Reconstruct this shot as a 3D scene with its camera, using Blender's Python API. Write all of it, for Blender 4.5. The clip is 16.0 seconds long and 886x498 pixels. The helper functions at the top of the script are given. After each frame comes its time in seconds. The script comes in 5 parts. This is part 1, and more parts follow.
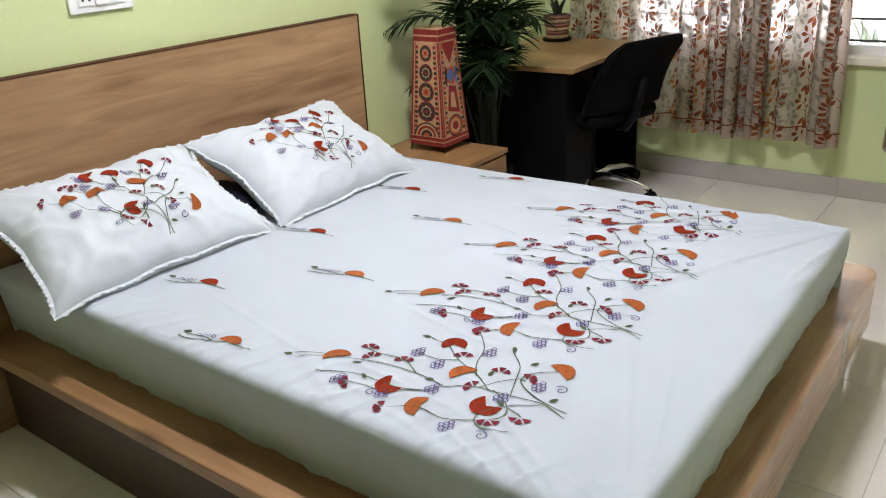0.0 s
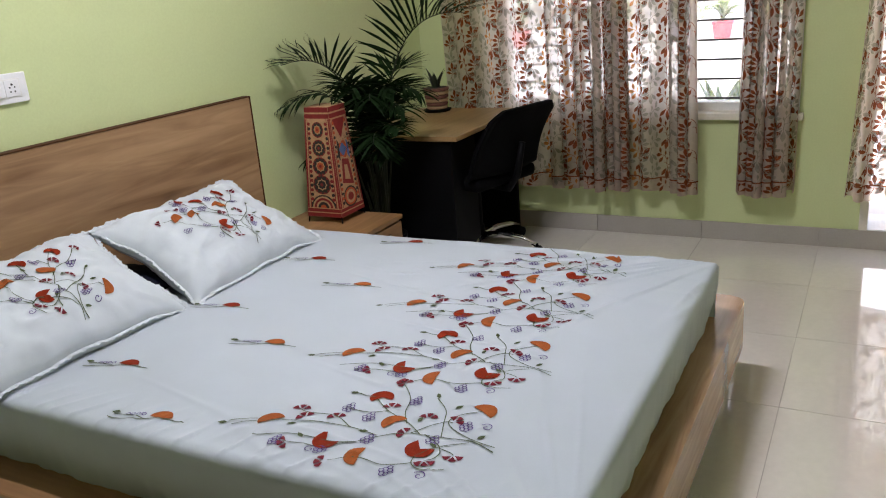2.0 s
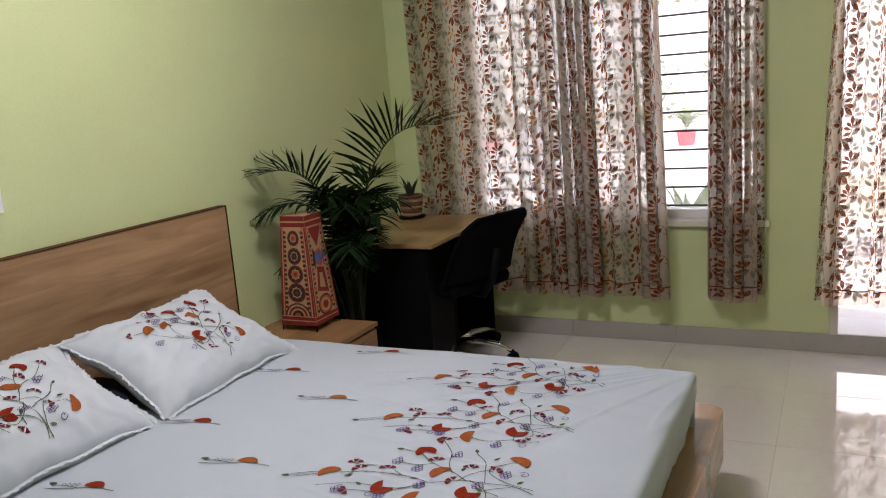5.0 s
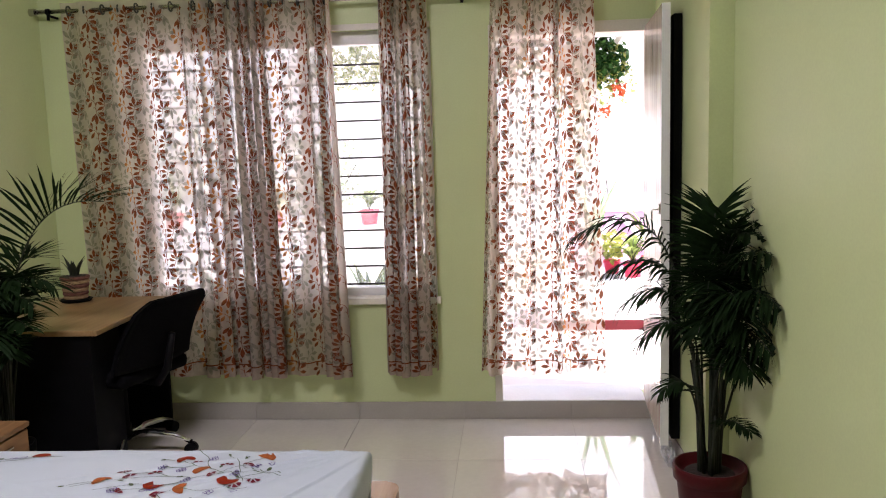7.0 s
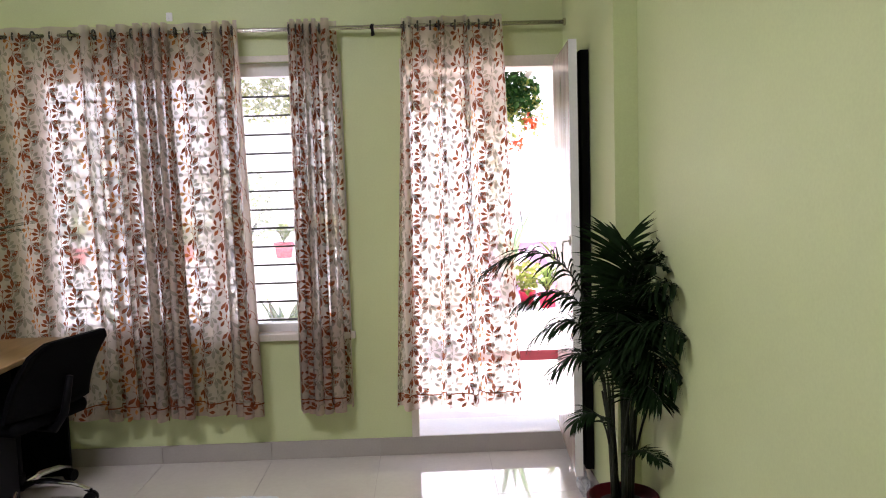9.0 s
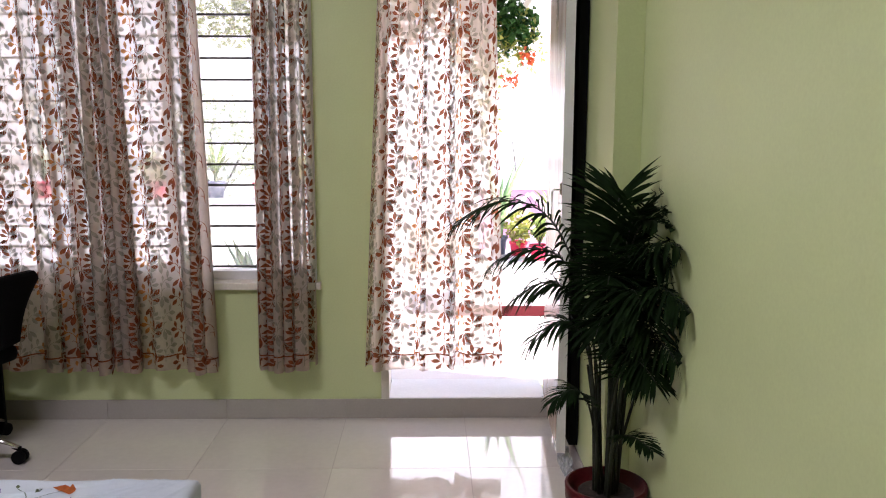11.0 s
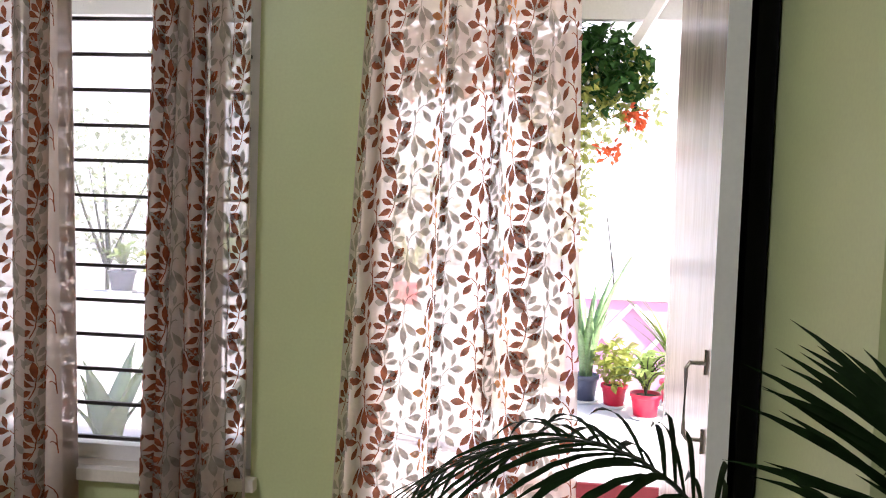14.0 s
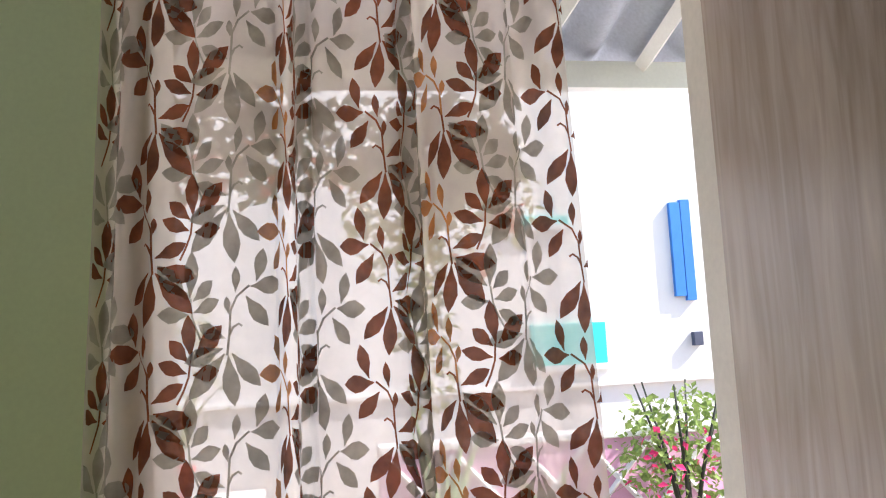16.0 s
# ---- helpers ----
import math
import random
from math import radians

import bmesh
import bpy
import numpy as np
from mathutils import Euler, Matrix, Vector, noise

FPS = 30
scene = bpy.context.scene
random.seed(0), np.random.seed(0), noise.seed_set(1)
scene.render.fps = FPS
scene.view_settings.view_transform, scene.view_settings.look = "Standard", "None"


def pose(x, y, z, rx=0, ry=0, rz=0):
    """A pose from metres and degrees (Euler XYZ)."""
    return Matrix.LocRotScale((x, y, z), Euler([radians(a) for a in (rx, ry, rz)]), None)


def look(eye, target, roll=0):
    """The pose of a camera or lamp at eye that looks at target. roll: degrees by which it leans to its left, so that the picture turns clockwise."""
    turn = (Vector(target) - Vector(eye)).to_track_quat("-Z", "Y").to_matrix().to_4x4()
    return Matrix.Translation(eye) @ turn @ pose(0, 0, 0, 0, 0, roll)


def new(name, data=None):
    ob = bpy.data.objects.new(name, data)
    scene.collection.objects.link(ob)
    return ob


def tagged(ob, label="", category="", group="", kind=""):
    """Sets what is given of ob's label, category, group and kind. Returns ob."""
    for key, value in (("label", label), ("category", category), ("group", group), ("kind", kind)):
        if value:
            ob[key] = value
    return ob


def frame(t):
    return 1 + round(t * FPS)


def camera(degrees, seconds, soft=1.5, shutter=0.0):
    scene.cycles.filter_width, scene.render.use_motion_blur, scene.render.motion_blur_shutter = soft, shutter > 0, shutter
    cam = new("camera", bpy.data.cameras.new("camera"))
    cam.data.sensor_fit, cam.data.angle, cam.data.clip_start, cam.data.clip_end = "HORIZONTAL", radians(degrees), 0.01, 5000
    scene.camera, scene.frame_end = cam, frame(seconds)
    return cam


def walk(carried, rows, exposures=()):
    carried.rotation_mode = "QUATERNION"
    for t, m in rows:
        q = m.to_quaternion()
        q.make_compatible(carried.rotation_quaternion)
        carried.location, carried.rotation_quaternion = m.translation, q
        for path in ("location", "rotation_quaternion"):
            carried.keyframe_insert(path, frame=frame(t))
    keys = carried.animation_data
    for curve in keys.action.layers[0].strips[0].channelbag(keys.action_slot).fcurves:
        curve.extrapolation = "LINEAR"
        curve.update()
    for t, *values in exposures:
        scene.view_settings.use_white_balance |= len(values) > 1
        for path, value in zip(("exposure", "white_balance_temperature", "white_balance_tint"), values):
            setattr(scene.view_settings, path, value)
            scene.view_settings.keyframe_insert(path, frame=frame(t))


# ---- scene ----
cam = camera(57.0, 16.0, soft=1.1)
PATH = [
    (0, (0.54, 0.252, 1.444), (-0.594, 1.714, 0.683), -3.2),
    (0.5, (0.533, 0.175, 1.446), (-0.476, 1.745, 0.725), -4.0),
    (1, (0.532, 0.132, 1.454), (-0.406, 1.765, 0.779), -5.0),
    (1.5, (0.536, 0.099, 1.461), (-0.375, 1.761, 0.824), -5.4),
    (2, (0.56, 0.084, 1.479), (-0.358, 1.749, 0.858), -4.7),
    (2.5, (0.563, 0.08, 1.478), (-0.394, 1.721, 0.852), -3.7),
    (3, (0.533, 0.082, 1.494), (-0.484, 1.69, 0.879), -3.5),
    (3.2, (0.547, 0.081, 1.498), (-0.494, 1.683, 0.907), -3.5),
    (5.3, (0.541, 0.092, 1.517), (-0.251, 1.893, 1.159), -4.6),
    (5.5, (0.534, 0.09, 1.518), (-0.189, 1.924, 1.182), -4.4),
    (6, (0.528, 0.105, 1.523), (-0.018, 2.008, 1.242), -3.3),
    (6.5, (0.558, 0.124, 1.53), (0.201, 2.076, 1.276), -2.2),
    (7, (0.603, 0.136, 1.532), (0.443, 2.114, 1.283), -1.7),
    (7.5, (0.624, 0.153, 1.532), (0.602, 2.139, 1.291), -1.6),
    (8, (0.625, 0.167, 1.541), (0.651, 2.156, 1.329), -1.8),
    (8.5, (0.627, 0.168, 1.544), (0.658, 2.158, 1.354), -1.8),
    (9, (0.636, 0.174, 1.54), (0.673, 2.166, 1.36), -1.8),
    (9.5, (0.667, 0.208, 1.53), (0.717, 2.199, 1.346), -1.4),
    (10, (0.702, 0.269, 1.517), (0.764, 2.253, 1.269), -0.6),
    (10.2, (0.715, 0.32, 1.514), (0.778, 2.299, 1.235), -0.6),
    (12.3, (0.863, 1.354, 1.482), (0.785, 3.326, 1.156), 0.8),
    (12.5, (0.885, 1.479, 1.481), (0.791, 3.456, 1.199), 0.6),
    (13, (0.981, 1.776, 1.478), (0.814, 3.76, 1.287), 0.9),
    (13.5, (1.019, 2.099, 1.479), (0.792, 4.08, 1.323), 2.0),
    (14, (0.97, 2.397, 1.486), (0.754, 4.383, 1.383), 2.0),
    (14.5, (0.859, 2.686, 1.475), (0.776, 4.683, 1.527), 1.0),
    (15, (0.792, 3.013, 1.49), (0.876, 5.005, 1.646), 1.0),
    (15.5, (0.743, 3.298, 1.491), (0.995, 5.27, 1.711), -0.5),
    (16, (0.724, 3.543, 1.505), (1.091, 5.495, 1.737), -3.0),
]
EXPOSURES = [(0.0, 2.84, 6500, 15), (1.2, 2.35, 6450, 16), (3.2, 2.38, 6500, 17), (5.5, 2.04, 6700, 21), (7.0, 2.28, 6550, 24), (9.0, 2.32, 6400, 25), (12.5, 2.06, 6400, 25), (14.0, 1.95, 6400, 23), (15.0, 1.56, 6350, 19), (16.0, 1.19, 6350, 14)]
walk(cam, [(t, look(eye, target, roll)) for t, eye, target, roll in PATH], EXPOSURES)

# ---------------------------------------------------------------- world and light
world = bpy.data.worlds.new("sky")
world.use_nodes = True
scene.world = world
wn = world.node_tree.nodes
sky = wn.new("ShaderNodeTexSky")
sky.sky_type = "NISHITA"
sky.sun_disc = False
sky.sun_elevation = radians(42)
sky.sun_rotation = radians(107)
wn["Background"].inputs[1].default_value = 0.15
world.node_tree.links.new(sky.outputs[0], wn["Background"].inputs[0])

sun = new("sun", bpy.data.lights.new("sun", "SUN"))
sun.data.energy = 5.0
sun.data.angle = radians(0.6)
sun.data.color = (1.0, 0.95, 0.88)
sun.matrix_world = look((10.0, -3.0, 9.6), (0.0, 0.0, 0.0))

TUBE_POWER = 41.0


# ---------------------------------------------------------------- materials
def nodes_of(name):
    m = bpy.data.materials.new(name)
    m.use_nodes = True
    return m, m.node_tree.nodes, m.node_tree.links, m.node_tree.nodes["Principled BSDF"]


def paint(name, colour, rough=0.6, metal=0.0, vary=0.12, scale=6.0, fine=90.0, bump=0.05, stretch=(1, 1, 1), per_object=0.0, coat=0.0, sheen=0.0, spec=0.5):
    """A plain material with large blotches, fine grain and a little relief."""
    m, n, l, b = nodes_of(name)
    co = n.new("ShaderNodeTexCoord")
    mp = n.new("ShaderNodeMapping")
    mp.inputs["Scale"].default_value = stretch
    l.new(co.outputs["Object"], mp.inputs[0])
    big = n.new("ShaderNodeTexNoise")
    big.inputs["Scale"].default_value, big.inputs["Detail"].default_value = scale, 4
    small = n.new("ShaderNodeTexNoise")
    small.inputs["Scale"].default_value, small.inputs["Detail"].default_value = fine, 3
    l.new(mp.outputs[0], big.inputs[0])
    l.new(mp.outputs[0], small.inputs[0])
    add = n.new("ShaderNodeMath")
    add.operation = "ADD"
    l.new(big.outputs[0], add.inputs[0])
    l.new(small.outputs[0], add.inputs[1])
    rng = n.new("ShaderNodeMapRange")
    rng.inputs[1].default_value, rng.inputs[2].default_value = 0.6, 1.4
    rng.inputs[3].default_value, rng.inputs[4].default_value = 1 - vary, 1 + vary
    l.new(add.outputs[0], rng.inputs[0])
    fac = rng.outputs[0]
    if per_object:
        info = n.new("ShaderNodeObjectInfo")
        r2 = n.new("ShaderNodeMapRange")
        r2.inputs[3].default_value, r2.inputs[4].default_value = 1 - per_object, 1 + per_object
        l.new(info.outputs["Random"], r2.inputs[0])
        mul = n.new("ShaderNodeMath")
        mul.operation = "MULTIPLY"
        l.new(fac, mul.inputs[0])
        l.new(r2.outputs[0], mul.inputs[1])
        fac = mul.outputs[0]
    mix = n.new("ShaderNodeVectorMath")
    mix.operation = "SCALE"
    mix.inputs[0].default_value = colour
    l.new(fac, mix.inputs["Scale"])
    l.new(mix.outputs[0], b.inputs["Base Color"])
    b.inputs["Roughness"].default_value = rough
    b.inputs["Metallic"].default_value = metal
    b.inputs["Coat Weight"].default_value = coat
    b.inputs["Sheen Weight"].default_value = sheen
    b.inputs["Specular IOR Level"].default_value = spec
    if bump:
        bp = n.new("ShaderNodeBump")
        bp.inputs["Strength"].default_value, bp.inputs["Distance"].default_value = bump, 0.01
        l.new(small.outputs[0], bp.inputs["Height"])
        l.new(bp.outputs[0], b.inputs["Normal"])
    return m


def wood(name, dark, light, axis, rough=0.42, scale=3.0, knots=True, flat=0):
    """Wood laminate with grain along the axis 0, 1 or 2."""
    m, n, l, b = nodes_of(name)
    co = n.new("ShaderNodeTexCoord")
    mp = n.new("ShaderNodeMapping")
    st = [9.0, 9.0, 9.0]
    st[axis] = 0.8
    mp.inputs["Scale"].default_value = st
    l.new(co.outputs["Object"], mp.inputs[0])
    g = n.new("ShaderNodeTexNoise")
    g.inputs["Scale"].default_value, g.inputs["Detail"].default_value, g.inputs["Distortion"].default_value = scale, 8, 1.2
    l.new(mp.outputs[0], g.inputs[0])
    st2 = [2.2, 2.2, 2.2]
    st2[axis] = 0.55
    mp2 = n.new("ShaderNodeMapping")
    mp2.inputs["Scale"].default_value = st2
    l.new(co.outputs["Object"], mp2.inputs[0])
    g2 = n.new("ShaderNodeTexNoise")
    g2.inputs["Scale"].default_value, g2.inputs["Detail"].default_value = 2.3, 3
    l.new(mp2.outputs[0], g2.inputs[0])
    mixf = n.new("ShaderNodeMath")
    mixf.operation = "MULTIPLY_ADD"
    mixf.inputs[1].default_value = 0.55
    l.new(g.outputs[0], mixf.inputs[0])
    half = n.new("ShaderNodeMath")
    half.operation = "MULTIPLY"
    half.inputs[1].default_value = 0.5
    l.new(g2.outputs[0], half.inputs[0])
    l.new(half.outputs[0], mixf.inputs[2])
    ramp = n.new("ShaderNodeValToRGB")
    ramp.color_ramp.elements[0].position, ramp.color_ramp.elements[1].position = 0.36, 0.68
    ramp.color_ramp.elements[0].color = (*dark, 1)
    ramp.color_ramp.elements[1].color = (*light, 1)
    l.new(mixf.outputs[0], ramp.inputs[0])
    colour = ramp.outputs[0]
    if knots:
        mp3 = n.new("ShaderNodeMapping")
        st3 = [5.0, 5.0, 5.0]
        st3[axis] = 1.9
        st3[flat] = 0.001
        mp3.inputs["Scale"].default_value = st3
        l.new(co.outputs["Object"], mp3.inputs[0])
        v = n.new("ShaderNodeTexVoronoi")
        v.inputs["Scale"].default_value = 1.1
        l.new(mp3.outputs[0], v.inputs[0])
        r = n.new("ShaderNodeMapRange")
        r.inputs[1].default_value, r.inputs[2].default_value = 0.02, 0.17
        r.inputs[3].default_value, r.inputs[4].default_value = 0.42, 1.0
        l.new(v.outputs["Distance"], r.inputs[0])
        sc = n.new("ShaderNodeVectorMath")
        sc.operation = "SCALE"
        l.new(colour, sc.inputs[0])
        l.new(r.outputs[0], sc.inputs["Scale"])
        colour = sc.outputs[0]
    l.new(colour, b.inputs["Base Color"])
    b.inputs["Roughness"].default_value = rough
    bp = n.new("ShaderNodeBump")
    bp.inputs["Strength"].default_value, bp.inputs["Distance"].default_value = 0.08, 0.004
    l.new(g.outputs[0], bp.inputs["Height"])
    l.new(bp.outputs[0], b.inputs["Normal"])
    return m


def thin(name, colour, through_part, glow_part, vary=0.1, rough=0.8):
    """Thin cloth or leaf: some light passes straight, some is scattered through, the rest comes back."""
    m, n, l, b = nodes_of(name)
    out = n["Material Output"]
    co = n.new("ShaderNodeTexCoord")
    tx = n.new("ShaderNodeTexNoise")
    tx.inputs["Scale"].default_value, tx.inputs["Detail"].default_value = 35.0, 4
    l.new(co.outputs["Object"], tx.inputs[0])
    rng = n.new("ShaderNodeMapRange")
    rng.inputs[1].default_value, rng.inputs[2].default_value = 0.3, 0.7
    rng.inputs[3].default_value, rng.inputs[4].default_value = 1 - vary, 1 + vary
    l.new(tx.outputs[0], rng.inputs[0])
    sc = n.new("ShaderNodeVectorMath")
    sc.operation = "SCALE"
    sc.inputs[0].default_value = colour
    l.new(rng.outputs[0], sc.inputs["Scale"])
    l.new(sc.outputs[0], b.inputs["Base Color"])
    b.inputs["Roughness"].default_value = rough
    b.inputs["Specular IOR Level"].default_value = 0.08
    tl = n.new("ShaderNodeBsdfTranslucent")
    l.new(sc.outputs[0], tl.inputs[0])
    mx = n.new("ShaderNodeMixShader")
    mx.inputs[0].default_value = glow_part
    l.new(b.outputs[0], mx.inputs[1])
    l.new(tl.outputs[0], mx.inputs[2])
    last = mx
    if through_part:
        tr = n.new("ShaderNodeBsdfTransparent")
        m2 = n.new("ShaderNodeMixShader")
        m2.inputs[0].default_value = through_part
        l.new(mx.outputs[0], m2.inputs[1])
        l.new(tr.outputs[0], m2.inputs[2])
        last = m2
    l.new(last.outputs[0], out.inputs[0])
    return m


def glow(name, colour, strength):
    m, n, l, b = nodes_of(name)
    b.inputs["Emission Color"].default_value = (*colour, 1)
    b.inputs["Emission Strength"].default_value = strength
    b.inputs["Base Color"].default_value = (*colour, 1)
    return m


M_WALL = paint("green_wall_paint", (0.56, 0.625, 0.32), 0.5, vary=0.05, scale=1.3, fine=120, bump=0.03)
M_CEIL = paint("white_ceiling_paint", (0.66, 0.66, 0.63), 0.8, vary=0.04, scale=2)
M_TILE = paint("polished_floor_tile", (0.74, 0.695, 0.635), 0.06, vary=0.05, scale=2.5, fine=40, bump=0.0, per_object=0.02, spec=1.0, coat=1.0)
M_GROUT = paint("tile_grout", (0.40, 0.37, 0.33), 0.8, vary=0.1)
M_SKIRT = paint("skirting_tile", (0.40, 0.37, 0.33), 0.25, vary=0.06, bump=0.0, per_object=0.03)
M_OAK_Y = wood("oak_laminate_headboard", (0.205, 0.105, 0.045), (0.43, 0.265, 0.138), 1, scale=2.2)
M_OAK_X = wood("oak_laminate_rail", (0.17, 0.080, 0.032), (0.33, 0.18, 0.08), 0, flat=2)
# lit copy of the rail oak: light from the door is in its paler colour
M_OAK_LIT = wood("oak_laminate_lit_foot", (0.25, 0.135, 0.065), (0.43, 0.27, 0.15), 1, rough=0.26, flat=2)
# brown laminate of the recessed bed panels, darkened in colour for the shade under the rails
M_SHADEPANEL = wood("shaded_brown_laminate", (0.030, 0.011, 0.005), (0.062, 0.026, 0.011), 0, rough=0.5, knots=False)
M_DARKWOOD = paint("dark_edge_band", (0.075, 0.030, 0.011), 0.75, vary=0.25, scale=12, spec=0.2)
M_DESK = wood("desk_laminate", (0.27, 0.16, 0.065), (0.41, 0.26, 0.11), 1, rough=0.35, knots=False)
M_NIGHT = wood("nightstand_laminate", (0.18, 0.085, 0.03), (0.36, 0.20, 0.085), 1, knots=False)
M_DOOR = wood("door_laminate", (0.27, 0.20, 0.15), (0.54, 0.445, 0.365), 2, rough=0.24, scale=4.0, knots=False)
M_FRAME = paint("cream_frame_paint", (0.70, 0.65, 0.55), 0.45, vary=0.08, scale=5)
M_WHITE = paint("white_enamel", (0.78, 0.77, 0.74), 0.4, vary=0.05)
M_BAR = paint("dark_grille_steel", (0.06, 0.055, 0.05), 0.45, metal=0.6, vary=0.2)
M_STEEL = paint("brushed_steel", (0.55, 0.52, 0.48), 0.25, metal=1.0, vary=0.1, bump=0.0)
M_CHROME = paint("chrome", (0.75, 0.75, 0.76), 0.12, metal=1.0, vary=0.05, bump=0.0)
M_BLACK = paint("black_plastic", (0.0025, 0.0025, 0.003), 0.6, vary=0.3, scale=30, spec=0.12)
M_MESH = paint("black_chair_fabric", (0.0025, 0.0025, 0.003), 0.85, vary=0.3, scale=60, bump=0.15, spec=0.08)
M_SHEET = paint("white_cotton", (0.425, 0.470, 0.520), 0.85, vary=0.03, scale=8, fine=400, bump=0.04, sheen=0.2)
M_PILLOW = paint("white_pillow_cotton", (0.53, 0.575, 0.61), 0.85, vary=0.03, scale=8, fine=400, bump=0.04, sheen=0.2)
M_LACE = paint("white_lace_trim", (0.56, 0.60, 0.63), 0.85, vary=0.12, scale=80, fine=300, bump=0.3)
M_ORANGE = paint("orange_thread", (0.30, 0.080, 0.020), 0.7, vary=0.25, scale=60, fine=500, bump=0.2, spec=0.1)
M_RED = paint("rust_red_thread", (0.20, 0.018, 0.004), 0.7, vary=0.25, scale=60, fine=500, bump=0.2, spec=0.1)
M_MAROON = paint("maroon_thread", (0.15, 0.018, 0.03), 0.7, vary=0.25, scale=60, spec=0.1)
M_GREEN_T = paint("green_thread", (0.075, 0.095, 0.05), 0.7, vary=0.3, scale=60, spec=0.1)
M_VIOLET = paint("violet_thread", (0.10, 0.06, 0.20), 0.7, vary=0.3, scale=60, spec=0.1)
M_SHEER = thin("sheer_curtain_cloth", (0.79, 0.69, 0.60), 0.33, 0.76, vary=0.06)
M_HEM = thin("curtain_hem_cloth", (0.62, 0.50, 0.42), 0.16, 0.7, vary=0.1)
M_LEAF_BROWN = thin("brown_leaf_print", (0.245, 0.066, 0.025), 0.06, 0.5, vary=0.35)
M_LEAF_RUST = thin("rust_leaf_print", (0.50, 0.195, 0.055), 0.10, 0.5, vary=0.35)
M_LEAF_GREY = thin("grey_leaf_print", (0.36, 0.33, 0.27), 0.13, 0.6, vary=0.25)
# pale film that puts the glare haze of the outdoors into a pane
M_HAZE = thin("pale_haze_film", (0.70, 0.73, 0.72), 0.78, 0.6, vary=0.04)
# palm leaf and stalk near black, the room's deep shade put into their colour
M_PALM_SHADED = thin("shaded_palm_leaf", (0.011, 0.026, 0.008), 0.0, 0.30, vary=0.3, rough=0.6)
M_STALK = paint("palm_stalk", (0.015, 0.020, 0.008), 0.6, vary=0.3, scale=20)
M_SOIL = paint("potting_soil", (0.03, 0.02, 0.014), 0.95, vary=0.4, scale=40, bump=0.4)
M_REDPOT = paint("red_plastic_pot", (0.075, 0.005, 0.007), 0.5, vary=0.15, spec=0.2)
M_PINKPOT = paint("bright_red_pot", (0.62, 0.02, 0.06), 0.4, vary=0.1)
M_NAVY = paint("navy_cushion_cloth", (0.006, 0.007, 0.016), 0.85, vary=0.3, scale=30, bump=0.1, spec=0.15)
M_BLUEPOT = paint("slate_blue_pot", (0.07, 0.08, 0.13), 0.5, vary=0.15)
M_BASKET = paint("woven_basket", (0.36, 0.23, 0.12), 0.8, vary=0.25, scale=50, bump=0.4)
M_BASKET_DARK = paint("woven_basket_dark", (0.16, 0.06, 0.04), 0.8, vary=0.25, scale=50, bump=0.4)
M_PLATE = paint("white_switch_plate", (0.80, 0.80, 0.80), 0.35, vary=0.02)
M_DARKHOLE = paint("dark_socket", (0.02, 0.02, 0.02), 0.6, vary=0.1)
M_PATIO = paint("pale_patio_tile", (0.72, 0.66, 0.65), 0.6, vary=0.08, scale=2)
M_WHITEWALL = paint("whitewash", (0.80, 0.79, 0.78), 0.8, vary=0.06, scale=1.5)
M_PINKWALL = paint("pink_wall_paint", (0.66, 0.36, 0.52), 0.8, vary=0.06, scale=1.5)
M_CYAN = paint("turquoise_paint", (0.03, 0.58, 0.56), 0.6, vary=0.06)
M_BLUE = paint("blue_paint", (0.03, 0.20, 0.62), 0.6, vary=0.1)
M_ROOF = paint("fibre_cement_sheet", (0.46, 0.49, 0.56), 0.8, vary=0.15, scale=5)
M_VINE = thin("vine_leaf", (0.045, 0.12, 0.03), 0.0, 0.3, vary=0.4, rough=0.5)
M_VINE_LIGHT = thin("young_vine_leaf", (0.34, 0.38, 0.09), 0.12, 0.40, vary=0.3, rough=0.5)
M_FERN = thin("fern_leaf", (0.24, 0.33, 0.10), 0.0, 0.35, vary=0.3, rough=0.5)
# shrub leaf with the outdoor glare put into a paler colour
M_PALEBUSH = thin("washed_out_shrub_leaf", (0.30, 0.36, 0.22), 0.1, 0.4, vary=0.3, rough=0.6)
M_BLOSSOM = thin("orange_blossom", (0.75, 0.16, 0.06), 0.0, 0.3, vary=0.2)
M_PINKBLOSSOM = thin("pink_blossom", (0.75, 0.06, 0.20), 0.0, 0.3, vary=0.2)
M_SNAKE = paint("snake_plant_leaf", (0.20, 0.33, 0.15), 0.45, vary=0.4, scale=14, stretch=(1, 1, 3))
M_BAGFILM = thin("clear_plastic_film", (0.7, 0.72, 0.74), 0.45, 0.3, vary=0.2, rough=0.15)
M_EARTH = paint("garden_earth", (0.30, 0.25, 0.20), 0.95, vary=0.25, scale=0.8, bump=0.3)
M_TUBE = glow("led_tube_diffuser", (0.93, 0.95, 1.08), TUBE_POWER)
M_LAMP_RED = paint("lamp_red_band", (0.21, 0.012, 0.012), 0.6, vary=0.2, scale=40)
M_LAMP_CREAM = paint("lamp_cream_hide", (0.46, 0.28, 0.14), 0.6, vary=0.2, scale=40)
M_LAMP_BLACK = paint("lamp_black_ink", (0.02, 0.015, 0.013), 0.6, vary=0.3, scale=40)
M_LAMP_ORANGE = paint("lamp_orange_ink", (0.45, 0.08, 0.02), 0.6, vary=0.2, scale=40)
M_LAMP_BLUE = paint("lamp_blue_ink", (0.08, 0.13, 0.30), 0.6, vary=0.2, scale=40)


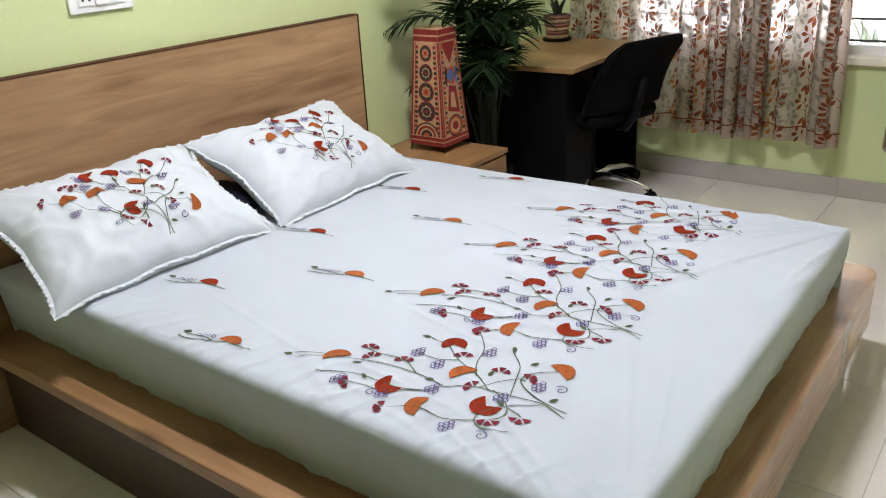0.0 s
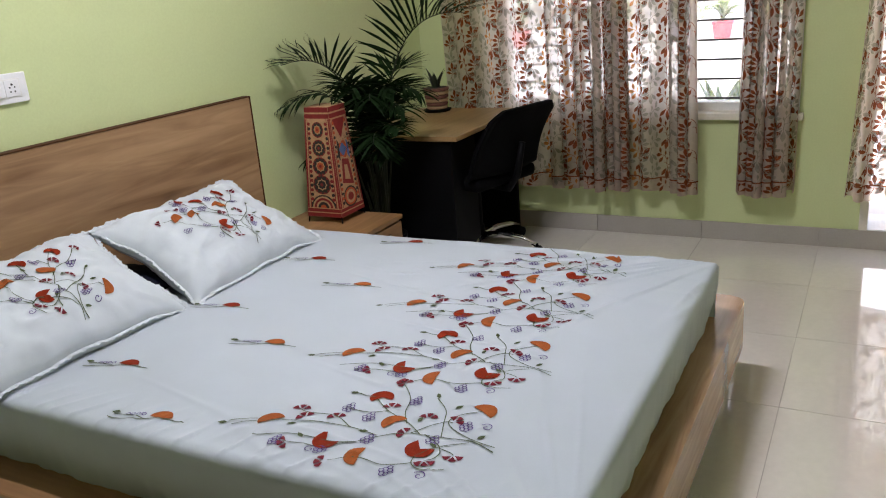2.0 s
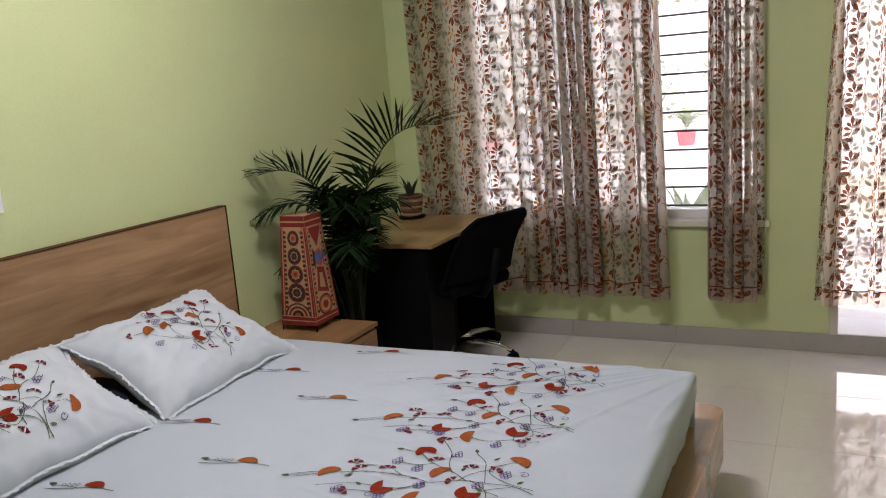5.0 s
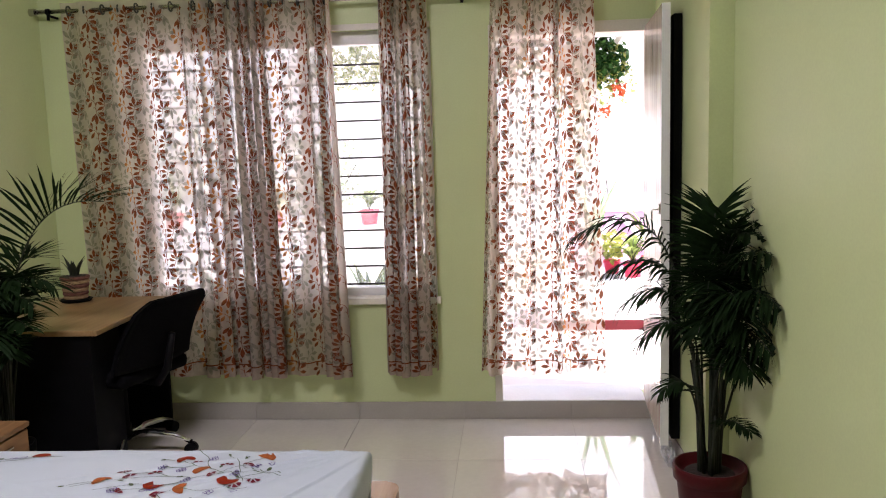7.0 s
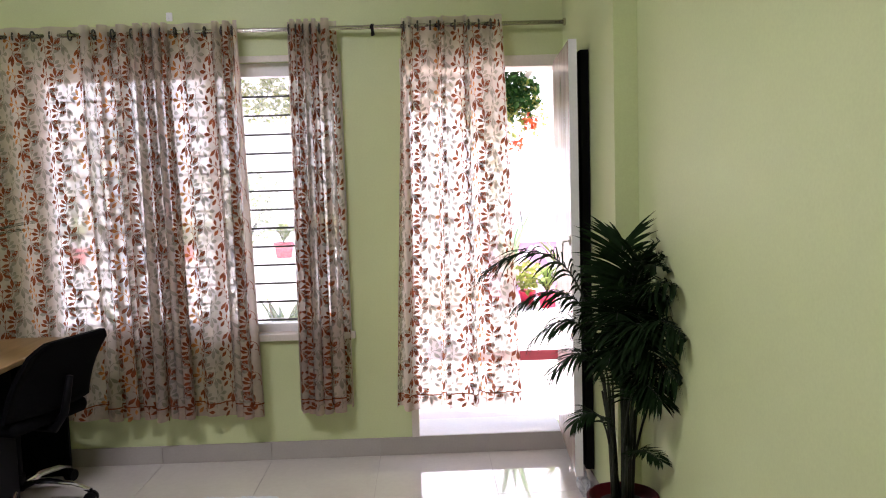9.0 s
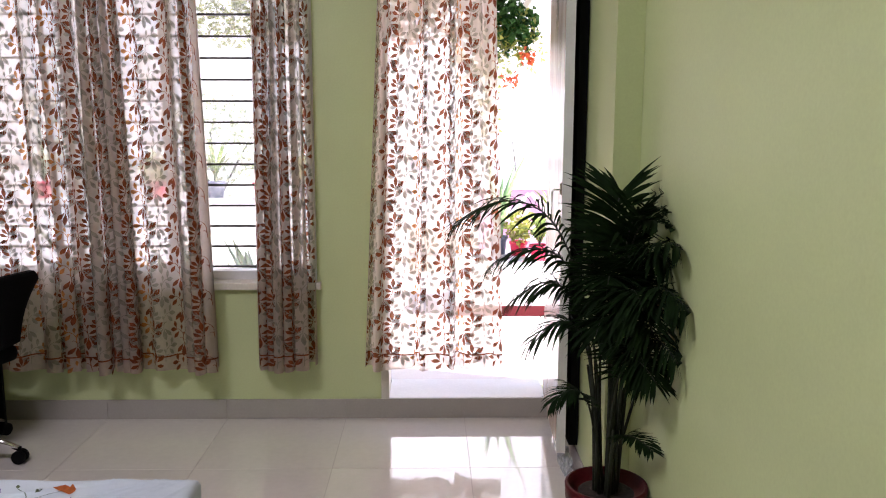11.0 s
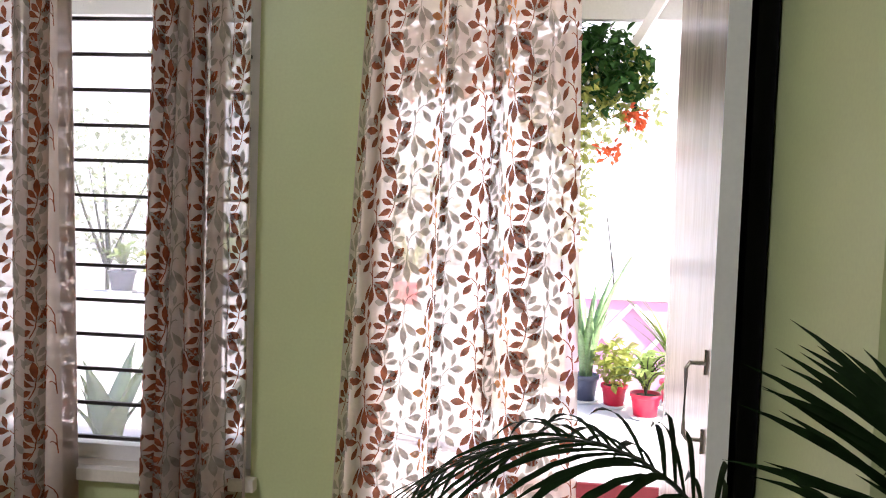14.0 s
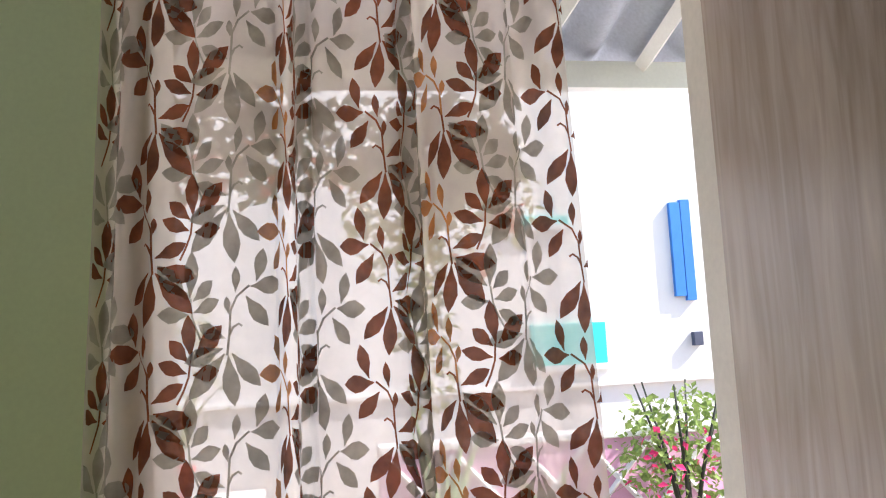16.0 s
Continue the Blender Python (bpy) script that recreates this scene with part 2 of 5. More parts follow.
# ---------------------------------------------------------------- mesh helpers
def part(name, bm, material, parent=None, label="", smooth=False):
    me = bpy.data.meshes.new(name)
    bm.to_mesh(me)
    bm.free()
    for mm in (material if isinstance(material, (list, tuple)) else [material]):
        me.materials.append(mm)
    if smooth:
        for p in me.polygons:
            p.use_smooth = True
    ob = new(name, me)
    if parent is not None:
        ob.parent = parent
    if label:
        ob["label"] = label
    return ob


def raw(name, verts, faces, material, parent=None, label="", smooth=False, index=None):
    me = bpy.data.meshes.new(name)
    me.from_pydata([tuple(v) for v in verts], [], faces)
    for mm in (material if isinstance(material, (list, tuple)) else [material]):
        me.materials.append(mm)
    if index is not None:
        me.polygons.foreach_set("material_index", index)
    if smooth:
        me.polygons.foreach_set("use_smooth", [True] * len(me.polygons))
    ob = new(name, me)
    if parent is not None:
        ob.parent = parent
    if label:
        ob["label"] = label
    return ob


def thing(name, label, category, at=(0, 0, 0), group="", kind="", turn=0):
    e = new(name)
    e.empty_display_size = 0.05
    e.location = at
    e.rotation_euler = (0, 0, radians(turn))
    return tagged(e, label, category, group, kind)


def box(bm, x0, x1, y0, y1, z0, z1, bevel=0.0, seg=2):
    r = bmesh.ops.create_cube(bm, size=1.0, matrix=Matrix.Translation(((x0 + x1) / 2, (y0 + y1) / 2, (z0 + z1) / 2)) @ Matrix.Diagonal((x1 - x0, y1 - y0, z1 - z0, 1)))
    if bevel:
        edges = list({e for v in r["verts"] for e in v.link_edges})
        bmesh.ops.bevel(bm, geom=edges, offset=bevel, segments=seg, affect="EDGES", profile=0.5)
    return bm


def boxes(*spans, bevel=0.0):
    bm = bmesh.new()
    for s in spans:
        box(bm, *s, bevel=bevel)
    return bm


def rod_mesh(bm, a, b, r0, r1=None, seg=12):
    a, b = Vector(a), Vector(b)
    d = b - a
    m = Matrix.Translation((a + b) / 2) @ d.to_track_quat("Z", "Y").to_matrix().to_4x4()
    bmesh.ops.create_cone(bm, cap_ends=True, segments=seg, radius1=r0, radius2=r0 if r1 is None else r1, depth=d.length, matrix=m)
    return bm


def tube(bm, points, radii, seg=8):
    """A tapered tube along points."""
    pts = [Vector(p) for p in points]
    if not isinstance(radii, (list, tuple)):
        radii = [radii] * len(pts)
    rings = []
    for i, p in enumerate(pts):
        d = (pts[min(i + 1, len(pts) - 1)] - pts[max(i - 1, 0)]).normalized()
        q = d.to_track_quat("Z", "Y")
        rings.append([bm.verts.new(p + q @ Vector((math.cos(k * math.tau / seg) * radii[i], math.sin(k * math.tau / seg) * radii[i], 0))) for k in range(seg)])
    for r0, r1 in zip(rings, rings[1:]):
        for k in range(seg):
            bm.faces.new((r0[k], r0[(k + 1) % seg], r1[(k + 1) % seg], r1[k]))
    bm.faces.new(rings[0][::-1])
    bm.faces.new(rings[-1])
    return bm


def lathe(bm, profile, seg=32, centre=(0, 0, 0)):
    rings = []
    for r, z in profile:
        rings.append([bm.verts.new((centre[0] + r * math.cos(k * math.tau / seg), centre[1] + r * math.sin(k * math.tau / seg), centre[2] + z)) for k in range(seg)])
    for r0, r1 in zip(rings, rings[1:]):
        for k in range(seg):
            bm.faces.new((r0[k], r0[(k + 1) % seg], r1[(k + 1) % seg], r1[k]))
    bm.faces.new(rings[0][::-1])
    bm.faces.new(rings[-1])
    return bm


# ---------------------------------------------------------------- the room
XL, XR, XP, YF, YB, ZC = -1.97, 1.488, 1.392, 4.60, -3.90, 2.95
PILLAR_Y = 3.43
WX0, WX1, WZ0, WZ1 = -1.47, 0.205, 0.70, 2.17
DX0, DX1, DZ0, DZ1 = 0.556, 1.352, 0.105, 2.105
WT = 0.20

floor = tagged(part("floor", boxes((XL - 0.2, XR + 0.2, YB - 0.2, YF + 0.02, -0.12, -0.004)), M_GROUT), "grout bed under pale polished vitrified floor tiles", "floor", kind="structure")

wall_north = tagged(part("wall_north", boxes(
    (XL - 0.2, WX0, YF, YF + WT, 0, ZC), (WX0, WX1, YF, YF + WT, 0, WZ0), (WX0, WX1, YF, YF + WT, WZ1, ZC),
    (WX1, DX0 - 0.04, YF, YF + WT, 0, ZC), (DX0 - 0.04, DX1 + 0.08, YF, YF + WT, -0.1, DZ0 - 0.005), (DX0 - 0.04, DX1 + 0.08, YF, YF + WT, DZ1 + 0.06, ZC),
    (DX1 + 0.08, XR + 0.2, YF, YF + WT, 0, ZC)), M_WALL), "light green painted wall with window and door", "wall", kind="structure")
wall_west = tagged(part("wall_west", boxes((XL - 0.2, XL, YB - 0.2, YF - 0.002, 0, ZC)), M_WALL), "light green painted wall behind the bed", "wall", kind="structure")
wall_east = tagged(part("wall_east", boxes((XR, XR + 0.2, YB - 0.2, YF - 0.002, 0, ZC), (XP, XR - 0.001, PILLAR_Y, YF - 0.002, 0, ZC)), M_WALL), "light green painted wall with a corner pillar", "wall", kind="structure")
wall_south = tagged(part("wall_south", boxes((XL, XR, YB - 0.2, YB, 0, ZC)), M_WALL), "light green painted wall", "wall", kind="structure")
ceiling = tagged(part("ceiling", boxes((XL - 0.2, XR + 0.2, YB - 0.2, YF + WT, ZC, ZC + 0.15)), M_CEIL), "plain white painted ceiling", "ceiling", kind="structure")

# raised threshold of the door
tagged(part("threshold", boxes((DX0, DX1, YF - 0.004, YF + WT + 0.1, DZ0 - 0.006, DZ0)), M_WHITEWALL), "pale stone door threshold", "threshold", kind="structure")

# window: frame, sill, grille
window = thing("window_1", "cream framed window with dark horizontal grille bars", "window", ((WX0 + WX1) / 2, YF + 0.1, WZ0), kind="structure")
ox, oy, oz = window.location


def wpart(name, spans, material, label="", bevel=0.003):
    return part(name, boxes(*[(a - ox, b - ox, c - oy, d - oy, e - oz, f - oz) for a, b, c, d, e, f in spans], bevel=bevel), material, window, label)


wpart("window_frame", [(WX0, WX0 + 0.05, YF + 0.06, YF + 0.14, WZ0, WZ1), (WX1 - 0.05, WX1, YF + 0.06, YF + 0.14, WZ0, WZ1), (WX0 + 0.05, WX1 - 0.05, YF + 0.06, YF + 0.14, WZ1 - 0.07, WZ1), (WX0 + 0.05, WX1 - 0.05, YF + 0.06, YF + 0.14, WZ0, WZ0 + 0.05)], M_WHITE)
wpart("mullion", [(-1.02, -0.97, YF + 0.07, YF + 0.13, WZ0 + 0.05, WZ1 - 0.07)], M_WHITE)
wpart("mullion", [(-0.54, -0.49, YF + 0.07, YF + 0.13, WZ0 + 0.05, WZ1 - 0.07)], M_WHITE)
wpart("window_sill", [(WX0 + 0.002, WX1 - 0.002, YF + 0.001, YF + 0.0595, WZ0 + 0.0005, WZ0 + 0.006), (WX0 - 0.02, WX1 + 0.02, YF - 0.035, YF - 0.0005, WZ0 - 0.03, WZ0 + 0.006)], M_FRAME, "cream stone sill")
wpart("architrave", [(WX0, WX1, YF - 0.012, YF + 0.0, WZ1 - 0.002, WZ1 + 0.03)], M_FRAME, "cream painted lintel trim")
# added panes, one per opening, that veil the bright garden with haze
for x0, x1 in ((WX0 + 0.05, -1.02), (-0.97, -0.54), (-0.49, WX1 - 0.05)):
    wpart("fly_screen", [(x0, x1, YF + 0.098, YF + 0.0985, WZ0 + 0.05, WZ1 - 0.07)], M_HAZE, "fine pale fly screen", 0)
zz = 0.775
while zz < WZ1 - 0.1:
    wpart("grille_bar", [(WX0 + 0.04, WX1 - 0.04, YF + 0.04, YF + 0.052, zz - 0.005, zz + 0.005)], M_BAR, bevel=0)
    zz += 0.1013

# door: frame and open leaf
door_frame = thing("door_1", "cream door frame with an inward opened wooden leaf", "door", (DX0, YF, DZ0), kind="structure")


def dpart(name, spans, material, label="", bevel=0.003, parent=door_frame):
    o = door_frame.location
    return part(name, boxes(*[(a - o.x, b - o.x, c - o.y, d - o.y, e - o.z, f - o.z) for a, b, c, d, e, f in spans], bevel=bevel), material, parent, label)


dpart("frame_head", [(DX0 - 0.04, DX1 + 0.079, YF - 0.012, YF + WT + 0.004, DZ1, DZ1 + 0.06)], M_FRAME)
dpart("frame_jamb", [(DX0 - 0.04, DX0, YF - 0.012, YF + WT + 0.004, DZ0 - 0.005, DZ1)], M_FRAME)
dpart("frame_jamb", [(DX1, DX1 + 0.039, YF + 0.03, YF + 0.11, DZ0 - 0.005, DZ1)], M_FRAME)
# the leaf stands almost at a right angle: its own axes run along its width, from the hinge to the free edge
leaf = part("door_leaf", boxes((0.0, 0.036, -0.764, 0.0, 0.017, 2.02), bevel=0.002), M_DOOR, door_frame, "grey-brown wood grain laminate leaf")
leaf.location = (1.338 - DX0, 0.022, 0.0)
leaf.rotation_euler = (0, 0, radians(-3.6))
part("edge_band", boxes((-0.0005, 0.0365, -0.768, -0.7645, 0.017, 2.02)), M_WHITE, leaf, "pale grey edge band")
bm = bmesh.new()
hy, hz = -0.722, 1.045
tube(bm, [(0.002, hy, hz + 0.07), (-0.030, hy, hz + 0.07), (-0.036, hy, hz + 0.06), (-0.036, hy, hz - 0.06), (-0.030, hy, hz - 0.07), (0.002, hy, hz - 0.07)], 0.0042, 8)
for q in (-1, 1):
    rod_mesh(bm, (-0.002, hy, hz + 0.05 * q), (-0.002, hy, hz + 0.095 * q), 0.0035)
part("handle", bm, M_STEEL, leaf, "steel pull handle")
# black slab added in the gap: stands in for the shade between leaf and pillar
part("screen_leaf", boxes((1.350 - DX0, 1.388 - DX0, -0.695, -0.004, 0.03, 1.98), bevel=0.002), M_BLACK, door_frame, "black framed screen leaf folded behind the door")

# led batten on the ceiling over the bed, outside the view
LX, LY = -0.66, 1.95
tube_light = thing("tube_light", "white led batten on the ceiling above the bed", "lamp", (LX, LY, ZC - 0.001))
part("housing", boxes((-0.32, 0.32, -0.03, 0.03, -0.025, 0.0), bevel=0.004), M_WHITE, tube_light)
bm = bmesh.new()
rod_mesh(bm, (-0.3, 0, -0.042), (0.3, 0, -0.042), 0.015, seg=16)
part("diffuser", bm, M_TUBE, tube_light, "glowing white diffuser")
tube_lamp = new("tube_lamp", bpy.data.lights.new("tube_lamp", "AREA"))
tube_lamp.data.shape, tube_lamp.data.size, tube_lamp.data.size_y = "RECTANGLE", 0.6, 0.05
tube_lamp.data.energy = 7.6
tube_lamp.data.color = (0.97, 0.97, 1.03)
tube_lamp.matrix_world = pose(LX, LY, ZC - 0.065)

# ---------------------------------------------------------------- bed
BX0, BX1, BY0, BY1, BZ = -1.925, 0.194, 1.108, 2.965, 0.325
bed = thing("bed", "oak laminate platform bed with a tall flat headboard", "bed", ((BX0 + BX1) / 2, (BY0 + BY1) / 2, 0))


def bpart(name, spans, material, label="", bevel=0.006):
    o = bed.location
    return part(name, boxes(*[(a - o.x, b - o.x, c - o.y, d - o.y, e, f) for a, b, c, d, e, f in spans], bevel=bevel), material, bed, label)


HY1, HZ1 = 2.922, 1.058
bpart("headboard", [(XL + 0.006, BX0, 1.03, HY1, 0.0, HZ1)], M_OAK_Y, bevel=0.003)
bpart("headboard_trim", [(XL + 0.004, BX0 + 0.002, 1.03, HY1, HZ1 + 0.0005, HZ1 + 0.006)], M_DARKWOOD, "dark edge band", 0.002)
bpart("headboard_trim", [(XL + 0.004, BX0 + 0.003, HY1 + 0.0005, HY1 + 0.006, 0.0, HZ1 + 0.006)], M_DARKWOOD, "dark edge band", 0.002)
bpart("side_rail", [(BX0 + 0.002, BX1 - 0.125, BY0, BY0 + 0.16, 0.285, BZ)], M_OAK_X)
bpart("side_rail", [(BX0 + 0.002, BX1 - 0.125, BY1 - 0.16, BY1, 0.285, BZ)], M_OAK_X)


def foot_rail():
    """A thick board with rounded outer corners."""
    r, bm = 0.055, bmesh.new()
    x0, x1, y0, y1 = BX1 - 0.123, BX1, BY0, BY1
    ring = [(x0, y0)] + [(x1 - r + r * math.sin(a * math.pi / 16), y0 + r - r * math.cos(a * math.pi / 16)) for a in range(9)]
    ring += [(x1 - r + r * math.cos(a * math.pi / 16), y1 - r + r * math.sin(a * math.pi / 16)) for a in range(9)] + [(x0, y1)]
    o = bed.location
    low = [bm.verts.new((x - o.x, y - o.y, 0.145)) for x, y in ring]
    high = [bm.verts.new((x - o.x, y - o.y, BZ)) for x, y in ring]
    top = bm.faces.new(high)
    bm.faces.new(low[::-1])
    for k in range(len(ring)):
        q = (k + 1) % len(ring)
        bm.faces.new((low[k], low[q], high[q], high[k]))
    bmesh.ops.bevel(bm, geom=list(top.edges), offset=0.006, segments=2, affect="EDGES", profile=0.5)
    return bm


part("foot_rail", foot_rail(), M_OAK_LIT, bed)
bpart("side_panel", [(BX0 + 0.01, BX1 - 0.07, BY0 + 0.055, BY0 + 0.08, 0.0, 0.284)], M_SHADEPANEL, bevel=0.002)
bpart("side_panel", [(BX0 + 0.01, BX1 - 0.07, BY1 - 0.08, BY1 - 0.055, 0.0, 0.284)], M_SHADEPANEL, bevel=0.002)
bpart("foot_panel", [(BX1 - 0.068, BX1 - 0.042, BY0 + 0.056, BY1 - 0.056, 0.0, 0.144)], M_SHADEPANEL, bevel=0.002)
bpart("slat_deck", [(BX0 + 0.01, BX1 - 0.13, BY0 + 0.161, BY1 - 0.161, 0.25, 0.30)], M_DARKWOOD, bevel=0)

# ---------------------------------------------------------------- mattress under its sheet
MX0, MX1, MY0, MY1, MZ = -1.91, 0.128, 1.212, 2.768, 0.522


def fan_folds(x, y, cx, cy, spread, reach, seed):
    """Long soft folds that run out from a corner where the sheet is pulled."""
    dx, dy = cx - x, cy - y
    r = math.hypot(dx, dy)
    n = noise.noise(Vector((math.atan2(dy, dx) * spread, r * 0.6, seed)))
    return max(0.0, 1 - abs(n) * 3.6) ** 2 * min(1.0, r / 0.3) * max(0.0, 1 - r / reach)


def ridge(x, y):
    """Creases of the tucked sheet: folds from the foot corners, a few stray lines and short tucks at the near hem."""
    far = fan_folds(x, y, MX1 + 0.05, MY1 + 0.08, 8.0, 1.35, 1.3)
    low = fan_folds(x, y, MX1 + 0.04, MY0 - 0.10, 6.0, 0.95, 5.1)
    a3 = noise.noise(Vector((x * 0.8 - y * 0.5, (y * 0.9 + x * 0.22) * 8.0, 6.4)))
    line = max(0.0, 1 - abs(a3) * 7.0) ** 2 * max(0.0, min(1.0, (x + 1.25) / 0.6)) * max(0.0, noise.noise(Vector((x * 2.2, y * 2.2, 3.3))) + 0.1)
    hem = noise.noise(Vector((x * 15.0 - y * 7.0, y * 3.0, 2.0)))
    tuck = max(0.0, 1 - abs(hem) * 3.2) ** 2 * max(0.0, 1 - (y - MY0) / 0.16)
    return 0.013 * far + 0.008 * low + 0.008 * line + 0.008 * tuck + 0.004 * noise.noise(Vector((x * 3, y * 3, 1)))


def bed_top(x, y):
    edge = min(x - MX0 + 0.2, MX1 - x, y - MY0, MY1 - y)
    k = max(0.0, min(1.0, edge / 0.028))
    crown = 0.012 * math.sin(max(0.0, min(1.0, (y - MY0) / (MY1 - MY0))) * math.pi) * math.sin(max(0.0, min(1.0, (x - MX0) / (MX1 - MX0))) * math.pi)
    return MZ - 0.022 * (1 - math.sqrt(max(0.0, 1 - (1 - k) ** 2))) + crown + ridge(x, y) * min(1.0, edge / 0.04 + 0.3)


def sheet_mesh():
    nx, ny, skirt = 330, 290, 8
    xs = [MX0 + (MX1 - MX0) * i / nx for i in range(nx + 1)]
    ys = [MY0 + (MY1 - MY0) * j / ny for j in range(ny + 1)]
    verts, faces = [], []
    for x in xs:
        for y in ys:
            verts.append((x, y, bed_top(x, y)))
    w = ny + 1
    for i in range(nx):
        for j in range(ny):
            faces.append((i * w + j, (i + 1) * w + j, (i + 1) * w + j + 1, i * w + j + 1))
    rim = [(i, 0) for i in range(nx + 1)] + [(nx, j) for j in range(1, ny + 1)] + [(i, ny) for i in range(nx - 1, -1, -1)] + [(0, j) for j in range(ny - 1, 0, -1)]
    prev = [i * w + j for i, j in rim]
    cx, cy = (MX0 + MX1) / 2, (MY0 + MY1) / 2
    for k in range(1, skirt + 1):
        f = k / skirt
        row = []
        for i, j in rim:
            x, y, z = verts[i * w + j]
            wob = 0.010 * noise.noise(Vector((x * 9, y * 9, 3.0))) * f + 0.006 * noise.noise(Vector((x * 25, y * 25, f * 2))) * f
            ox_ = (1 if i == nx else -1 if i == 0 else 0)
            oy_ = (1 if j == ny else -1 if j == 0 else 0)
            out = 0.008 * math.sin(f * math.pi * 0.9) - 0.024 * f + wob
            row.append(len(verts))
            verts.append((x + ox_ * out, y + oy_ * out, z + (0.322 + 0.012 * noise.noise(Vector((x * 4, y * 4, 7))) * f - z) * f))
        m = len(rim)
        for q in range(m):
            faces.append((prev[q], row[q], row[(q + 1) % m], prev[(q + 1) % m]))
        prev = row
    return verts, faces


v, f = sheet_mesh()
spread = thing("mattress", "mattress in a white sheet embroidered with rust and orange flowers", "mattress", (0, 0, 0))
raw("sheet", v, f, M_SHEET, spread, "white cotton sheet", True)


# ---------------------------------------------------------------- embroidery, drawn as thin raised stitches on a surface
class Stitch:
    """Collects stitched shapes in the plane (u, v) and lays them on a surface."""

    def __init__(self, lay):
        self.lay, self.shapes, self.flowers = lay, {}, []

    def add(self, key, pts, faces):
        if key in ("orange", "red"):
            self.flowers.append((key, [self.lay(a, b) for a, b in pts], faces))
            return
        v, f = self.shapes.setdefault(key, ([], []))
        k = len(v)
        v.extend(self.lay(a, b) for a, b in pts)
        f.extend(tuple(k + i for i in face) for face in faces)

    def line(self, key, pts, w=0.0016):
        dense = []
        n = len(pts)
        for i in range(n - 1):
            p0, p1, p2, p3 = pts[max(i - 1, 0)], pts[i], pts[i + 1], pts[min(i + 2, n - 1)]
            for s in range(6):
                t = s / 6
                dense.append(tuple(0.5 * (2 * b + (c - a) * t + (2 * a - 5 * b + 4 * c - d) * t * t + (-a + 3 * b - 3 * c + d) * t ** 3) for a, b, c, d in zip(p0, p1, p2, p3)))
        dense.append(pts[-1])
        out, faces = [], []
        for i, p in enumerate(dense):
            a, b = dense[max(i - 1, 0)], dense[min(i + 1, len(dense) - 1)]
            dx, dy = b[0] - a[0], b[1] - a[1]
            q = math.hypot(dx, dy) or 1
            out += [(p[0] - dy / q * w, p[1] + dx / q * w), (p[0] + dy / q * w, p[1] - dx / q * w)]
            if i:
                faces.append((2 * i - 2, 2 * i - 1, 2 * i + 1, 2 * i))
        self.add(key, out, faces)

    def fan(self, key, c, r, a0, a1, n=12, notch=0.0):
        """A flower seen from the side: a fan of petals."""
        pts = [c]
        for share in (0.36, 0.70, 1.0):
            for i in range(n + 1):
                a = radians(a0 + (a1 - a0) * i / n)
                rr = r * share * (1 - notch * abs(math.sin(i * math.pi / 2)))
                pts.append((c[0] + rr * math.cos(a), c[1] + rr * math.sin(a)))
        faces = [(0, i, i + 1) for i in range(1, n + 1)]
        for k in (1, n + 2):
            faces += [(k + i, k + n + 1 + i, k + n + 2 + i, k + i + 1) for i in range(n)]
        self.add(key, pts, faces)

    def leaf(self, key, c, ang, ln, wd):
        a = radians(ang)
        ca, sa = math.cos(a), math.sin(a)
        loc = [(0, 0), (0.35, 0.5), (0.7, 0.4), (1, 0), (0.7, -0.4), (0.35, -0.5)]
        self.add(key, [(c[0] + ca * u * ln - sa * w_ * wd, c[1] + sa * u * ln + ca * w_ * wd) for u, w_ in loc], [(0, 1, 2, 3, 4, 5)])

    def ring(self, key, c, r, w=0.0011):
        pts = [(c[0] + r * math.cos(i * math.tau / 8), c[1] + r * math.sin(i * math.tau / 8)) for i in range(9)]
        self.line(key, pts, w)

    def grapes(self, c, s=1.0):
        for i, j in ((-1, 0), (0, 0), (1, 0), (-0.5, 1), (0.5, 1), (0, 2), (-0.5, -1), (0.5, -1)):
            self.ring("violet", (c[0] + i * 0.0105 * s, c[1] + j * 0.0095 * s), 0.0055 * s)

    def spiral(self, c, s=1.0, flip=1):
        self.line("violet", [(c[0] + flip * s * 0.0016 * k * math.cos(k * 0.9), c[1] + s * 0.0016 * k * math.sin(k * 0.9)) for k in range(1, 11)], 0.0011)

    def bud(self, c, ang, s=1.0):
        for d in (-55, 0, 55):
            a = radians(ang + d)
            self.fan("maroon", (c[0] + 0.005 * s * math.cos(a), c[1] + 0.005 * s * math.sin(a)), 0.019 * s, ang + d - 28, ang + d + 28, 4)

    def finish(self, parent, names):
        mats = {"orange": M_ORANGE, "red": M_RED, "maroon": M_MAROON, "green": M_GREEN_T, "violet": M_VIOLET}
        for key, (v, f) in self.shapes.items():
            ob = raw(names[key], v, f, mats[key], parent)
            ob["kind"] = "stuff"
        for key, v, f in self.flowers:
            raw("flower", v, f, mats[key], parent, "rust red stitched flower" if key == "red" else "orange stitched flower")


STITCH_NAMES = {"maroon": "maroon_stitching", "green": "green_stitching", "violet": "violet_stitching"}


